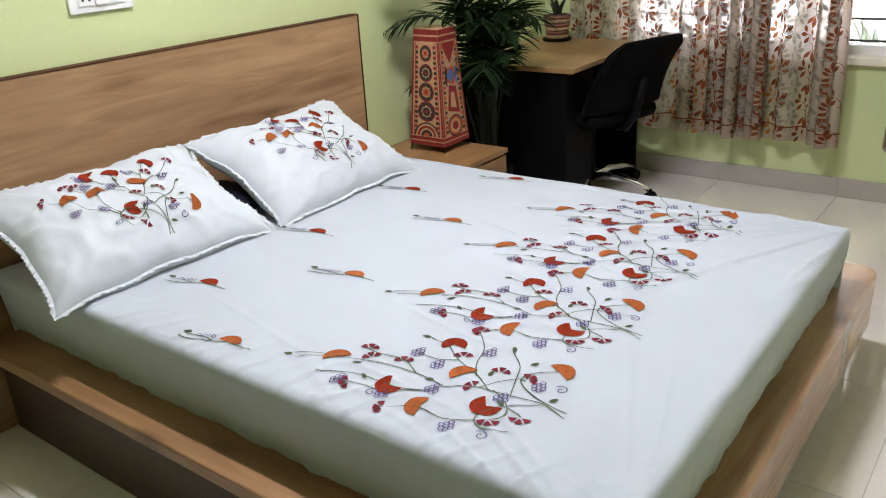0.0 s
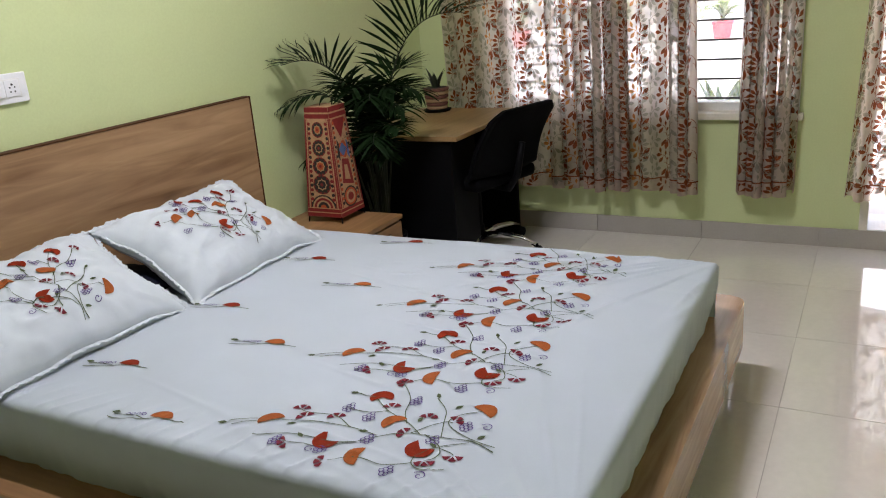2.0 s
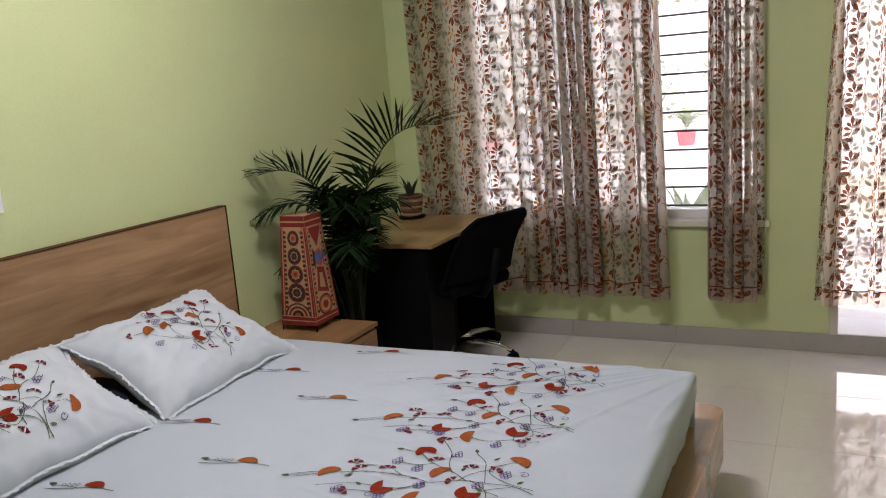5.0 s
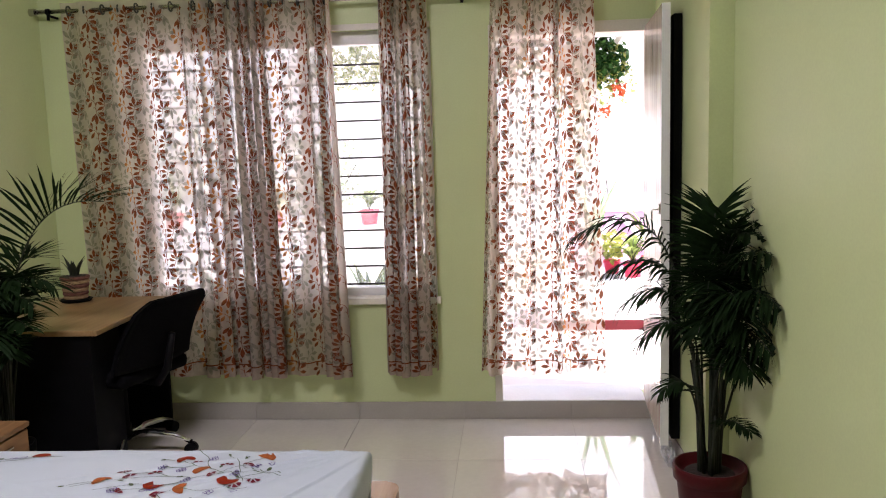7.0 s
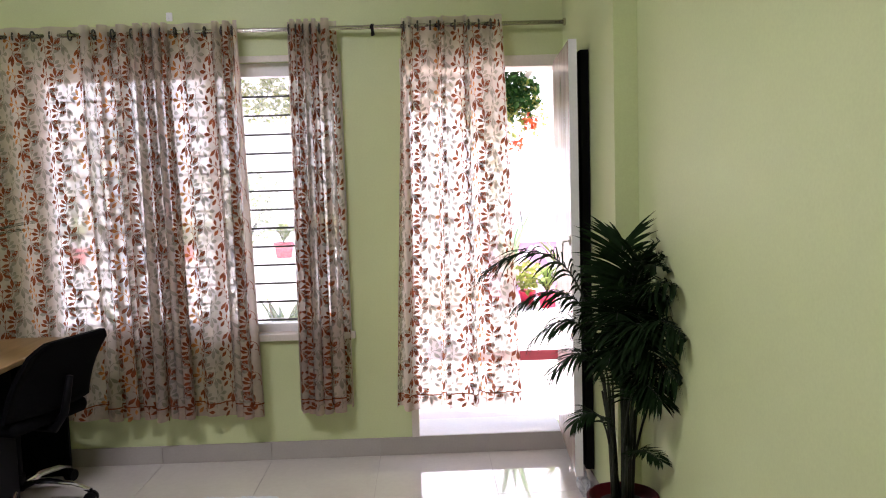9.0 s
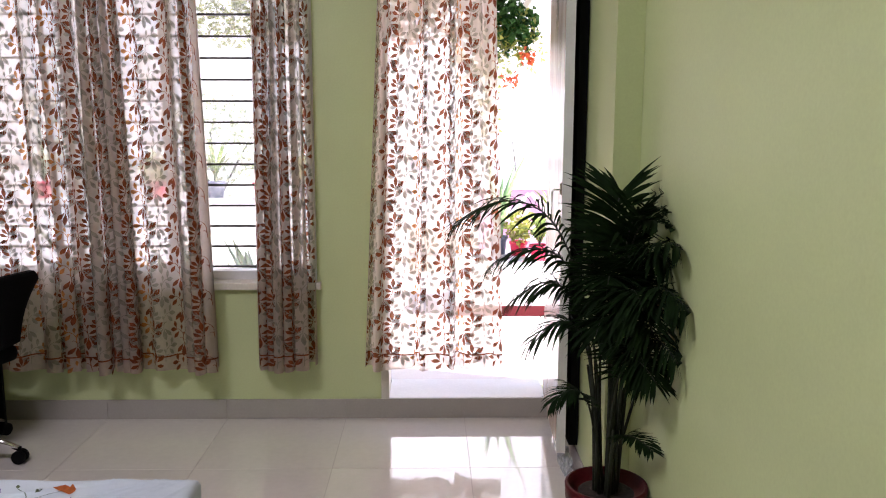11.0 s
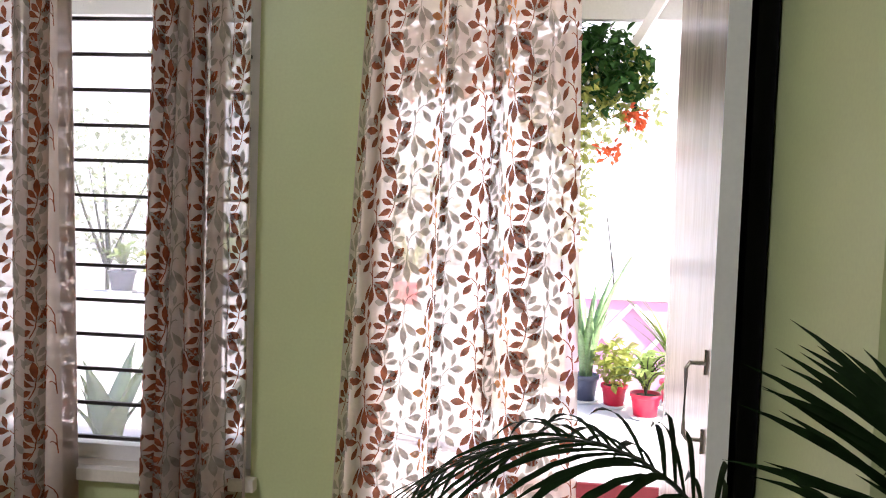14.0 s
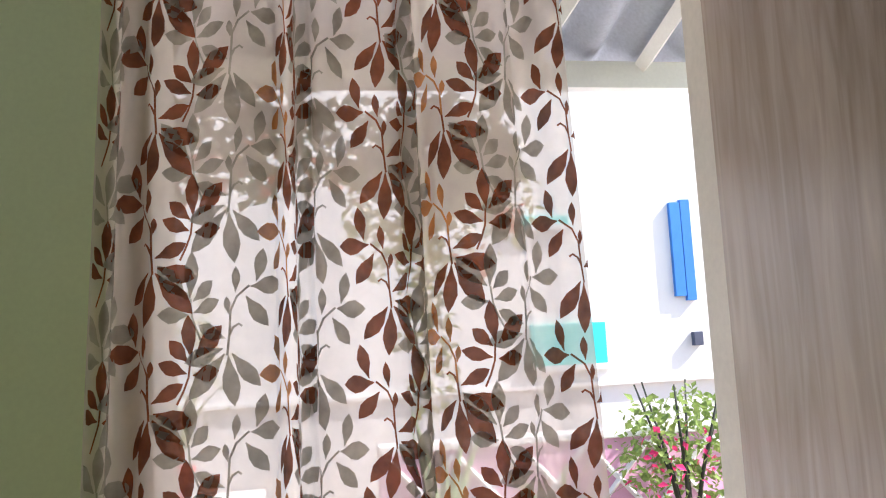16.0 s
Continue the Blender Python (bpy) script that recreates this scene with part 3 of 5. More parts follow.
def spray(st, cx, cy, s=1.0, turn=0.0, sparse=False):
    """One spray of flowers: stems run from the tail towards the pillow end."""
    ct, sn = math.cos(radians(turn)), math.sin(radians(turn))

    def P(u, v):
        return (cx + s * (u * ct - v * sn), cy + s * (u * sn + v * ct))

    low = -0.24 if sparse else -9.0

    def ln(*pts):
        kept = [P(*p) for p in pts if p[0] > low]
        if len(kept) > 1:
            st.line("green", kept, 0.0012)

    if sparse:
        ln((0.01, -0.05), (-0.03, -0.12), (-0.10, -0.16), (-0.15, -0.23))
        ln((-0.05, 0.05), (-0.13, -0.03), (-0.14, -0.10), (-0.19, -0.13))
        st.fan("orange", P(-0.12, -0.165), 0.034 * s, 95, 285, 12)
        st.bud(P(-0.15, -0.24), 230, s)
        st.bud(P(-0.19, -0.14), 200, s)
        st.grapes(P(-0.05, -0.19), s)
        st.grapes(P(-0.17, -0.08), s)
        st.fan("red", P(-0.20, 0.03), 0.03 * s, 30, 230, 12)

    ln((0.154, 0.044), (0.091, 0.066), (0.019, 0.060), (-0.05, 0.050), (-0.112, 0.02), (-0.177, -0.033), (-0.30, -0.04), (-0.394, -0.082))
    ln((0.15, 0.062), (0.091, 0.072), (0.03, 0.10), (0.007, 0.129), (0.03, 0.165), (0.061, 0.189))
    ln((0.02, 0.062), (0.0, 0.114), (-0.02, 0.165), (-0.064, 0.208))
    ln((0.085, -0.051), (0.043, -0.065), (0.01, -0.055), (0.006, -0.02), (0.04, 0.03), (0.09, 0.06))
    ln((-0.03, 0.055), (-0.08, 0.09), (-0.15, 0.12), (-0.205, 0.16))
    ln((-0.08, 0.085), (-0.11, 0.13), (-0.13, 0.19), (-0.182, 0.25))
    ln((-0.12, 0.02), (-0.20, 0.03), (-0.30, 0.02), (-0.40, -0.015), (-0.476, -0.06))
    ln((0.01, -0.05), (-0.06, -0.08), (-0.118, -0.075), (-0.17, -0.105))
    ln((-0.4, -0.01), (-0.44, -0.022), (-0.493, -0.05))
    ln((0.04, 0.02), (0.07, 0.012), (0.078, 0.006))
    ln((-0.21, 0.17), (-0.24, 0.165), (-0.265, 0.171))
    ln((-0.20, 0.03), (-0.26, 0.06), (-0.33, 0.05), (-0.36, 0.055))
    ln((-0.05, 0.05), (-0.03, 0.09), (0.0, 0.12), (0.02, 0.122))
    ln((-0.15, -0.02), (-0.22, -0.06), (-0.28, -0.07), (-0.34, -0.085))
    ln((-0.02, 0.06), (0.03, 0.03), (0.05, -0.01), (0.03, -0.035))
    ln((-0.15, 0.12), (-0.19, 0.10), (-0.25, 0.10))
    for c, r, a in (((-0.395, -0.012), 0.044, 140), ((-0.108, 0.078), 0.044, 150), ((-0.112, -0.068), 0.046, 190), ((0.064, 0.188), 0.046, 60)):
        if c[0] < low:
            continue
        st.fan("orange", P(*c), r * 0.74 * s, a - 95 + turn, a + 95 + turn, 12)
    for c, r, a in (((-0.2, 0.172), 0.042, 120), ((-0.22, -0.037), 0.044, 240), ((0.0, 0.002), 0.047, 250)):
        if c[0] < low:
            continue
        st.fan("red", P(*c), r * 0.72 * s, a - 125 + turn, a + 125 + turn, 14)
    for c, a in (((-0.324, 0.027), 140), ((-0.253, 0.051), 120), ((-0.182, 0.25), 110), ((-0.045, 0.121), 100), ((-0.174, -0.11), 200), ((0.078, 0.006), 290), ((-0.059, 0.046), 170), ((-0.355, 0.052), 110), ((0.02, 0.125), 60), ((-0.15, 0.135), 120), ((-0.30, -0.075), 220), ((0.03, -0.035), 300)):
        if c[0] > low:
            st.bud(P(*c), a + turn, s)
    for c in ((-0.33, -0.083), (-0.132, -0.005), (0.057, 0.113), (-0.18, 0.079), (-0.109, 0.18), (-0.026, -0.098), (-0.25, 0.10), (0.01, 0.04), (-0.21, -0.075)):
        if c[0] > low:
            st.grapes(P(*c), s)
    st.spiral(P(0.045, -0.085), s)
    st.spiral(P(-0.235, -0.080), s, -1)
    st.spiral(P(0.10, 0.13), s)
    for c, a in (((-0.061, 0.209), 120), ((-0.002, 0.178), 60), ((-0.265, 0.171), 190), ((-0.493, -0.055), 200), ((0.1, 0.078), 60), ((-0.15, 0.03), 200), ((-0.28, -0.045), 150), ((0.03, 0.02), 150), ((-0.06, 0.10), 90), ((-0.33, 0.0), 220)):
        if c[0] > low:
            st.leaf("green", P(*c), a + turn, 0.024 * s, 0.011 * s)


def single(st, cx, cy, colour):
    st.fan(colour, (cx + 0.012, cy + 0.002), 0.034, 20, 175, 12)
    st.line("green", [(cx + 0.09, cy + 0.005), (cx + 0.03, cy + 0.005), (cx, cy), (cx - 0.05, cy - 0.022), (cx - 0.12, cy - 0.04)], 0.0015)
    st.line("green", [(cx - 0.03, cy - 0.01), (cx - 0.08, cy - 0.012), (cx - 0.115, cy - 0.022)], 0.0013)
    for k in range(4):
        st.ring("violet", (cx - 0.04 - 0.014 * k, cy + 0.004 - 0.004 * k), 0.005)
    st.leaf("green", (cx - 0.105, cy - 0.01), 185, 0.03, 0.013)


st = Stitch(lambda x, y: (x, y, bed_top(x, y) + 0.0024))
for k in range(4):
    spray(st, -0.258 - 0.006 * k, 1.39 + 0.366 * k)
for x, y, c in ((-1.262, 1.479, "red"), (-0.942, 1.289, "orange"), (-1.007, 2.679, "red"), (-1.268, 2.397, "red"), (-0.942, 2.196, "orange"), (-1.268, 1.912, "red"), (-0.936, 1.722, "orange")):
    single(st, x, y, c)
st.finish(spread, STITCH_NAMES)


# ---------------------------------------------------------------- pillows
PILLOW_AT = (0.055, -0.02)


def pillow(px, py, tilt, turn, label, seed):
    """A plump pillow leaning on the headboard; u runs up the pillow, v along the bed's width."""
    e = thing("pillow", label, "pillow", (px, py, 0), group="bed pillows")
    e.matrix_basis = pose(px, py, 0.632, 0, tilt, turn)
    hu, hv, n = 0.245, 0.372, 44

    def top(u, v, sgn=1):
        a, b = abs(u) / hu, abs(v) / hv
        puff = max(0.0, (1 - a ** 3.2)) ** 0.52 * max(0.0, (1 - b ** 3.4)) ** 0.52
        cr = 0.020 * abs(noise.noise(Vector((u * 7 + v * 5 + seed, v * 9 - u * 3, 1.0)))) + 0.006 * abs(noise.noise(Vector((u * 20 + v * 9, v * 15 - u * 8, seed)))) - 0.006
        fold = max(0.0, 1 - abs(noise.noise(Vector((u * 5 - v * 7 + seed, v * 4 + u * 9, 5.0)))) * 4.5) ** 2
        cr += 0.010 * fold
        edge = 1 - max(a, b)
        pull = 1 - 0.05 * (1 - b * b) * (a > 0.5) 
        wave = max(a, b) ** 4
        lift = wave * (0.018 * noise.noise(Vector((u * 6, v * 6, seed + 3))) + 0.006 * noise.noise(Vector((u * 17, v * 17, seed))))
        u += wave * 0.014 * noise.noise(Vector((u * 3, v * 7, seed + 9)))
        v += wave * 0.014 * noise.noise(Vector((u * 7, v * 3, seed + 5)))
        return (u * (1 - 0.06 * (1 - b ** 2) * a), v * (1 - 0.13 * (1 - a ** 2) * b), sgn * (0.100 * puff + cr * min(1, edge * 6 + 0.25)) + (0.02 * b if u < 0 else -0.012) * (u / hu) ** 2 + lift * (1 if u < 0.6 * hu else 0.5))

    verts, faces = [], []
    for sgn in (1, -1):
        k = len(verts)
        for i in range(n + 1):
            for j in range(n + 1):
                verts.append(top(-hu + 2 * hu * i / n, -hv + 2 * hv * j / n, sgn if sgn > 0 else -0.6))
        for i in range(n):
            for j in range(n):
                q = (k + i * (n + 1) + j, k + (i + 1) * (n + 1) + j, k + (i + 1) * (n + 1) + j + 1, k + i * (n + 1) + j + 1)
                faces.append(q if sgn > 0 else q[::-1])
    raw("pillowcase", verts, faces, M_PILLOW, e, "white cotton case", True)
    # lace edging round the case
    lv, lf = [], []
    per = []
    m = 60
    for i in range(m):
        per.append((-hu + 2 * hu * i / m, -hv))
    for i in range(m):
        per.append((hu, -hv + 2 * hv * i / m))
    for i in range(m):
        per.append((hu - 2 * hu * i / m, hv))
    for i in range(m):
        per.append((-hu, hv - 2 * hv * i / m))
    for q, (u, v) in enumerate(per):
        x, y, z = top(u * 0.985, v * 0.985, 1)
        d = Vector((u / hu if abs(u) > hu - 1e-6 else 0, v / hv if abs(v) > hv - 1e-6 else 0, 0))
        if d.length == 0:
            d = Vector((u, v, 0))
        d.normalize()
        w = 0.013 + 0.0025 * math.cos(q * math.pi)
        lv += [(x, y, z + 0.002), (x + d.x * w, y + d.y * w, z + 0.004 + 0.003 * math.sin(q * 1.7)), (x, y, z - 0.001)]
        nn = len(per)
        r = (q + 1) % nn
        lf += [(3 * q, 3 * r, 3 * r + 1, 3 * q + 1), (3 * q + 1, 3 * r + 1, 3 * r + 2, 3 * q + 2)]
    raw("lace_trim", lv, lf, M_LACE, e, "scalloped white lace edging")

    def lay(u, v):
        x, y, z = top(u, v)
        return (x, y, z + 0.0036)

    s2 = Stitch(lay)
    spray(s2, PILLOW_AT[0], PILLOW_AT[1], 0.88, 0, True)
    s2.finish(e, STITCH_NAMES)
    return e


pillow(-1.635, 1.515, 24, -3, "white pillow with lace trim and embroidered flowers, creased", 2.0)
pillow(-1.615, 2.255, 25, 2, "white pillow with lace trim and embroidered flowers, plump", 7.0)

cushion = thing("cushion", "small dark navy cushion tucked between the white pillows", "cushion", (-1.72, 1.93, 0.52))
vs, fs = [], []
for sg in (1, -1):
    k = len(vs)
    for i in range(17):
        for j in range(17):
            u, w = -1 + i / 8, -1 + j / 8
            puff = max(0.0, 1 - abs(u) ** 2.5) ** 0.5 * max(0.0, 1 - abs(w) ** 2.5) ** 0.5
            vs.append((u * 0.165, w * 0.13, 0.045 + sg * 0.040 * puff + 0.004 * noise.noise(Vector((u * 3, w * 3, 2)))))
    for i in range(16):
        for j in range(16):
            q = (k + i * 17 + j, k + (i + 1) * 17 + j, k + (i + 1) * 17 + j + 1, k + i * 17 + j + 1)
            fs.append(q if sg > 0 else q[::-1])
raw("cushion_cover", vs, fs, M_NAVY, cushion, "", True)


# ---------------------------------------------------------------- switchboard
sw = thing("switchboard", "white switch plate with sockets on the green wall", "switch", (XL, 1.770, 1.258))
part("plate", boxes((0.0, 0.012, -0.112, 0.112, -0.048, 0.048), bevel=0.003), M_PLATE, sw)
part("inner_frame", boxes((0.0121, 0.014, -0.085, 0.085, -0.031, 0.031), bevel=0.0008), M_WHITE, sw)
part("rocker", boxes((0.0142, 0.020, -0.024, 0.022, -0.027, 0.027), bevel=0.002), M_PLATE, sw)
for yy, holes in ((-0.055, ((0, 0.013, 0.006), (-0.011, -0.009, 0.005), (0.011, -0.009, 0.005))), (0.053, ((0, 0.012, 0.004), (-0.009, 0.003, 0.003), (0.009, 0.003, 0.003), (-0.008, -0.011, 0.003), (0.008, -0.011, 0.003)))):
    so = part("socket", boxes((0.0142, 0.0165, yy - 0.026, yy + 0.026, -0.027, 0.027), bevel=0.001), M_PLATE, sw)
    for a, b, r in holes:
        bm = bmesh.new()
        rod_mesh(bm, (0.0166, yy + a, b), (0.0170, yy + a, b), r, seg=10)
        part("hole", bm, M_DARKHOLE, so)

# ---------------------------------------------------------------- nightstand and its lamp
night = thing("nightstand", "oak laminate nightstand beside the bed", "nightstand", (-1.71, 3.16, 0))
part("top", boxes((-0.255, 0.27, -0.17, 0.175, 0.408, 0.43), bevel=0.003), M_NIGHT, night)
part("carcass", boxes((-0.25, 0.25, -0.165, 0.17, 0.05, 0.4075), bevel=0.003), M_NIGHT, night)
for z0 in (0.065, 0.235):
    d = part("drawer", boxes((0.2505, 0.266, -0.16, 0.165, z0, z0 + 0.163), bevel=0.002), M_NIGHT, night)
    part("handle", boxes((0.2665, 0.276, -0.05, 0.05, z0 + 0.12, z0 + 0.13), bevel=0.002), M_STEEL, d)
part("plinth", boxes((-0.24, 0.22, -0.15, 0.155, 0.0, 0.0495)), M_DARKWOOD, night)

lamp = thing("table_lamp", "tapered red painted hide table lamp on the nightstand", "lamp", (-1.735, 3.21, 0.431))
B2, T2, Z0, Z1 = 0.098, 0.066, 0.03, 0.545


def lamp_face(side):
    """Corners of a face: bottom left, bottom right, top left, top right, and its outward way."""
    r = Matrix.Rotation(math.pi / 2 * side, 3, "Z")
    c = [Vector((-B2, -B2, Z0)), Vector((B2, -B2, Z0)), Vector((-T2, -T2, Z1)), Vector((T2, -T2, Z1))]
    return [r @ p for p in c], r @ Vector((0, -1, 0.06))


vs, fs = [], []
for zf in (0, 1):
    b2 = B2 if zf == 0 else T2
    for a, b in ((-1, -1), (1, -1), (1, 1), (-1, 1)):
        vs.append((a * b2, b * b2, Z0 if zf == 0 else Z1))
fs = [(0, 1, 5, 4), (1, 2, 6, 5), (2, 3, 7, 6), (3, 0, 4, 7), (0, 3, 2, 1), (4, 5, 6, 7)]
raw("shade", vs, fs, M_LAMP_CREAM, lamp, "painted hide shade")
ink = {}


def ink_poly(key, side, pts, lift, big=True):
    (bl, br, tl, tr), nn = lamp_face(side)
    v, f = ink.setdefault((key, len(ink)) if big else (key, "dots"), ([], []))
    k = len(v)
    for a, b in pts:
        p = (bl * (1 - a) + br * a) * (1 - b) + (tl * (1 - a) + tr * a) * b
        v.append(p + nn * lift)
    f.append(tuple(range(k, k + len(pts))))


def ink_disc(key, side, a, b, r, lift, n=20, lobes=0, half=False):
    h = 0.52
    w = 0.165
    pts = []
    for i in range(n + (1 if half else 0)):
        t = (math.pi if half else math.tau) * i / n
        rr = r * (1 + (0.14 * math.cos(lobes * t) if lobes else 0))
        pts.append((a + rr * math.cos(t) / w, b + rr * math.sin(t) / h))
    ink_poly(key, side, pts, lift, r > 0.012)


for side in range(4):
    for b0, b1, key in ((0.0, 0.035, "red"), (0.045, 0.075, "red"), (0.955, 1.0, "red"), (0.90, 0.94, "red")):
        ink_poly(key, side, [(0, b0), (1, b0), (1, b1), (0, b1)], 0.0008)
    for a0, a1 in ((0.0, 0.06), (0.94, 1.0), (0.10, 0.125), (0.875, 0.90)):
        ink_poly("red", side, [(a0, 0.08), (a1, 0.08), (a1, 0.895), (a0, 0.895)], 0.0008)
    if side % 2 == 0:
        for i, bb in enumerate((0.30, 0.47, 0.635, 0.80)):
            s = 0.042 - 0.003 * i
            ink_disc("red", side, 0.5, bb, s * 1.12, 0.0010, 28)
            ink_disc("black", side, 0.5, bb, s, 0.0014, 32, lobes=12)
            ink_disc("cream", side, 0.5, bb, s * 0.62, 0.0018, 24, lobes=8)
            ink_disc("orange" if i % 2 else "black", side, 0.5, bb, s * 0.48, 0.0022, 20, lobes=8)
            ink_disc("red", side, 0.5, bb, s * 0.2, 0.0026, 12)
        for r, key in ((0.062, "black"), (0.055, "cream"), (0.047, "red"), (0.036, "cream"), (0.028, "black"), (0.015, "orange")):
            ink_disc(key, side, 0.5, 0.085, r, 0.0010 + (0.062 - r) * 0.04, 20, half=True)
        for i in range(18):
            for a in (0.17, 0.83):
                ink_disc("red" if i % 2 else "black", side, a, 0.12 + i * 0.043, 0.0085, 0.0011, 10)
    else:
        ink_poly("red", side, [(0.16, 0.86), (0.5, 0.70), (0.84, 0.86), (0.84, 0.885), (0.16, 0.885)], 0.0010)
        ink_disc("orange", side, 0.5, 0.60, 0.040, 0.0012, 20, lobes=5)
        ink_disc("blue", side, 0.48, 0.60, 0.027, 0.0016, 18, lobes=4)
        ink_poly("red", side, [(0.25, 0.30), (0.75, 0.26), (0.68, 0.50), (0.36, 0.52)], 0.0012)
        ink_poly("cream", side, [(0.38, 0.33), (0.62, 0.31), (0.57, 0.45), (0.43, 0.46)], 0.0016)
        ink_poly("black", side, [(0.20, 0.55), (0.30, 0.50), (0.33, 0.66), (0.24, 0.70)], 0.0013)
        ink_poly("blue", side, [(0.68, 0.54), (0.78, 0.50), (0.78, 0.66), (0.70, 0.68)], 0.0013)
        for r, key in ((0.05, "black"), (0.043, "orange"), (0.033, "cream"), (0.02, "red")):
            ink_disc(key, side, 0.5, 0.16, r, 0.0010 + (0.05 - r) * 0.04, 20)
        for i in range(18):
            for a in (0.17, 0.83):
                ink_disc("orange" if i % 2 else "black", side, a, 0.12 + i * 0.043, 0.008, 0.0011, 10)
INKS = {"red": M_LAMP_RED, "black": M_LAMP_BLACK, "cream": M_LAMP_CREAM, "orange": M_LAMP_ORANGE, "blue": M_LAMP_BLUE}
for (key, tag_), (v, f) in ink.items():
    ob = raw("dotted_border" if tag_ == "dots" else "band" if len(v) < 8 else "rosette", v, f, INKS[key], lamp)
    if tag_ == "dots":
        ob["kind"] = "stuff"
for a, b in ((-1, -1), (1, -1), (1, 1), (-1, 1)):
    bm = bmesh.new()
    rod_mesh(bm, (a * 0.097, b * 0.097, 0.0), (a * 0.09, b * 0.09, 0.05), 0.003, seg=6)
    part("foot", bm, M_BLACK, lamp)

# ---------------------------------------------------------------- desk, pot plant on it, chair
desk = thing("desk", "light wood desk in the corner by the window", "desk", (-1.61, 4.06, 0))
part("desktop", boxes((-0.35, 0.345, -0.44, 0.435, 0.725, 0.75), bevel=0.004), M_DESK, desk)
part("end_panel", boxes((-0.33, 0.30, -0.42, -0.40, 0.0, 0.7245)), M_BLACK, desk, "dark end panel")
part("end_panel", boxes((-0.33, 0.30, 0.395, 0.415, 0.0, 0.7245)), M_BLACK, desk, "dark end panel")
part("modesty_panel", boxes((-0.345, -0.331, -0.40, 0.395, 0.25, 0.7245)), M_BLACK, desk, "dark back panel")
# added black block that deepens the shade under the desktop
part("drawer_unit", boxes((-0.30, 0.28, -0.399, -0.10, 0.06, 0.70), bevel=0.003), M_BLACK, desk, "dark drawer unit")

chair = thing("office_chair", "black office chair with chrome star base at the desk", "chair", (-1.39, 4.065, 0), turn=-17)
for k in range(5):
    a = radians(17 + 72 * k)
    c, s = math.cos(a), math.sin(a)
    bm = bmesh.new()
    tube(bm, [(0.03 * c, 0.03 * s, 0.10), (0.14 * c, 0.14 * s, 0.115), (0.26 * c, 0.26 * s, 0.10), (0.34 * c, 0.34 * s, 0.068)], [0.022, 0.019, 0.015, 0.012], 10)
    leg = part("leg", bm, M_CHROME, chair, "chrome arm of the star base", True)
    bm = bmesh.new()
    for w in (-0.014, 0.014):
        rod_mesh(bm, (0.345 * c - s * (w - 0.009), 0.345 * s + c * (w - 0.009), 0.03), (0.345 * c - s * (w + 0.009), 0.345 * s + c * (w + 0.009), 0.03), 0.03, seg=16)
    rod_mesh(bm, (0.345 * c, 0.345 * s, 0.03), (0.345 * c, 0.345 * s, 0.075), 0.009)
    part("castor", bm, M_BLACK, leg, "black twin castor")
bm = bmesh.new()
rod_mesh(bm, (0, 0, 0.08), (0, 0, 0.16), 0.034, seg=20)
rod_mesh(bm, (0, 0, 0.16), (0, 0, 0.40), 0.025, seg=20)
part("gas_lift", bm, M_BLACK, chair)
part("seat", boxes((-0.25, 0.24, -0.245, 0.245, 0.42, 0.50), bevel=0.032, ), M_MESH, chair, smooth=True)
# curved backrest leaning away from the desk
vs, fs = [], []
nu, nv = 16, 14
for layer in (0, 1):
    for i in range(nu + 1):
        for j in range(nv + 1):
            a, b = -1 + 2 * i / nu, j / nv
            half = 0.27 * (1 - 0.10 * b) * (1 - 0.25 * max(0.0, b - 0.88) / 0.12)
            x = 0.24 + 0.19 * b + 0.03 * math.sin(b * math.pi) * -1 - 0.05 * (a * a) + layer * 0.028
            vs.append((x, a * half, 0.50 + 0.365 * b - 0.012 * a * a * b))
k2 = (nu + 1) * (nv + 1)
for i in range(nu):
    for j in range(nv):
        q = (i * (nv + 1) + j, (i + 1) * (nv + 1) + j, (i + 1) * (nv + 1) + j + 1, i * (nv + 1) + j + 1)
        fs.append(q[::-1])
        fs.append(tuple(k2 + p for p in q))
for i in range(nu):
    for j in (0, nv):
        a, b = i * (nv + 1) + j, (i + 1) * (nv + 1) + j
        fs.append((a, b, k2 + b, k2 + a))
for j in range(nv):
    for i in (0, nu):
        a, b = i * (nv + 1) + j, i * (nv + 1) + j + 1
        fs.append((a, b, k2 + b, k2 + a))
raw("backrest", vs, fs, M_MESH, chair, "curved black backrest", True)
bm = bmesh.new()
tube(bm, [(0.05, 0, 0.41), (0.24, 0, 0.40), (0.30, 0, 0.48), (0.345, 0, 0.66)], [0.025, 0.022, 0.02, 0.016], 8)
part("back_bracket", bm, M_BLACK, chair, "", True)
for s in (-1, 1):
    bm = bmesh.new()
    tube(bm, [(0.02, 0.22 * s, 0.43), (0.04, 0.285 * s, 0.45), (0.06, 0.29 * s, 0.66), (0.0, 0.29 * s, 0.67)], 0.014, 8)
    box(bm, -0.14, 0.14, 0.29 * s - 0.03, 0.29 * s + 0.03, 0.668, 0.695, bevel=0.01)
    part("armrest", bm, M_BLACK, chair, "", True)


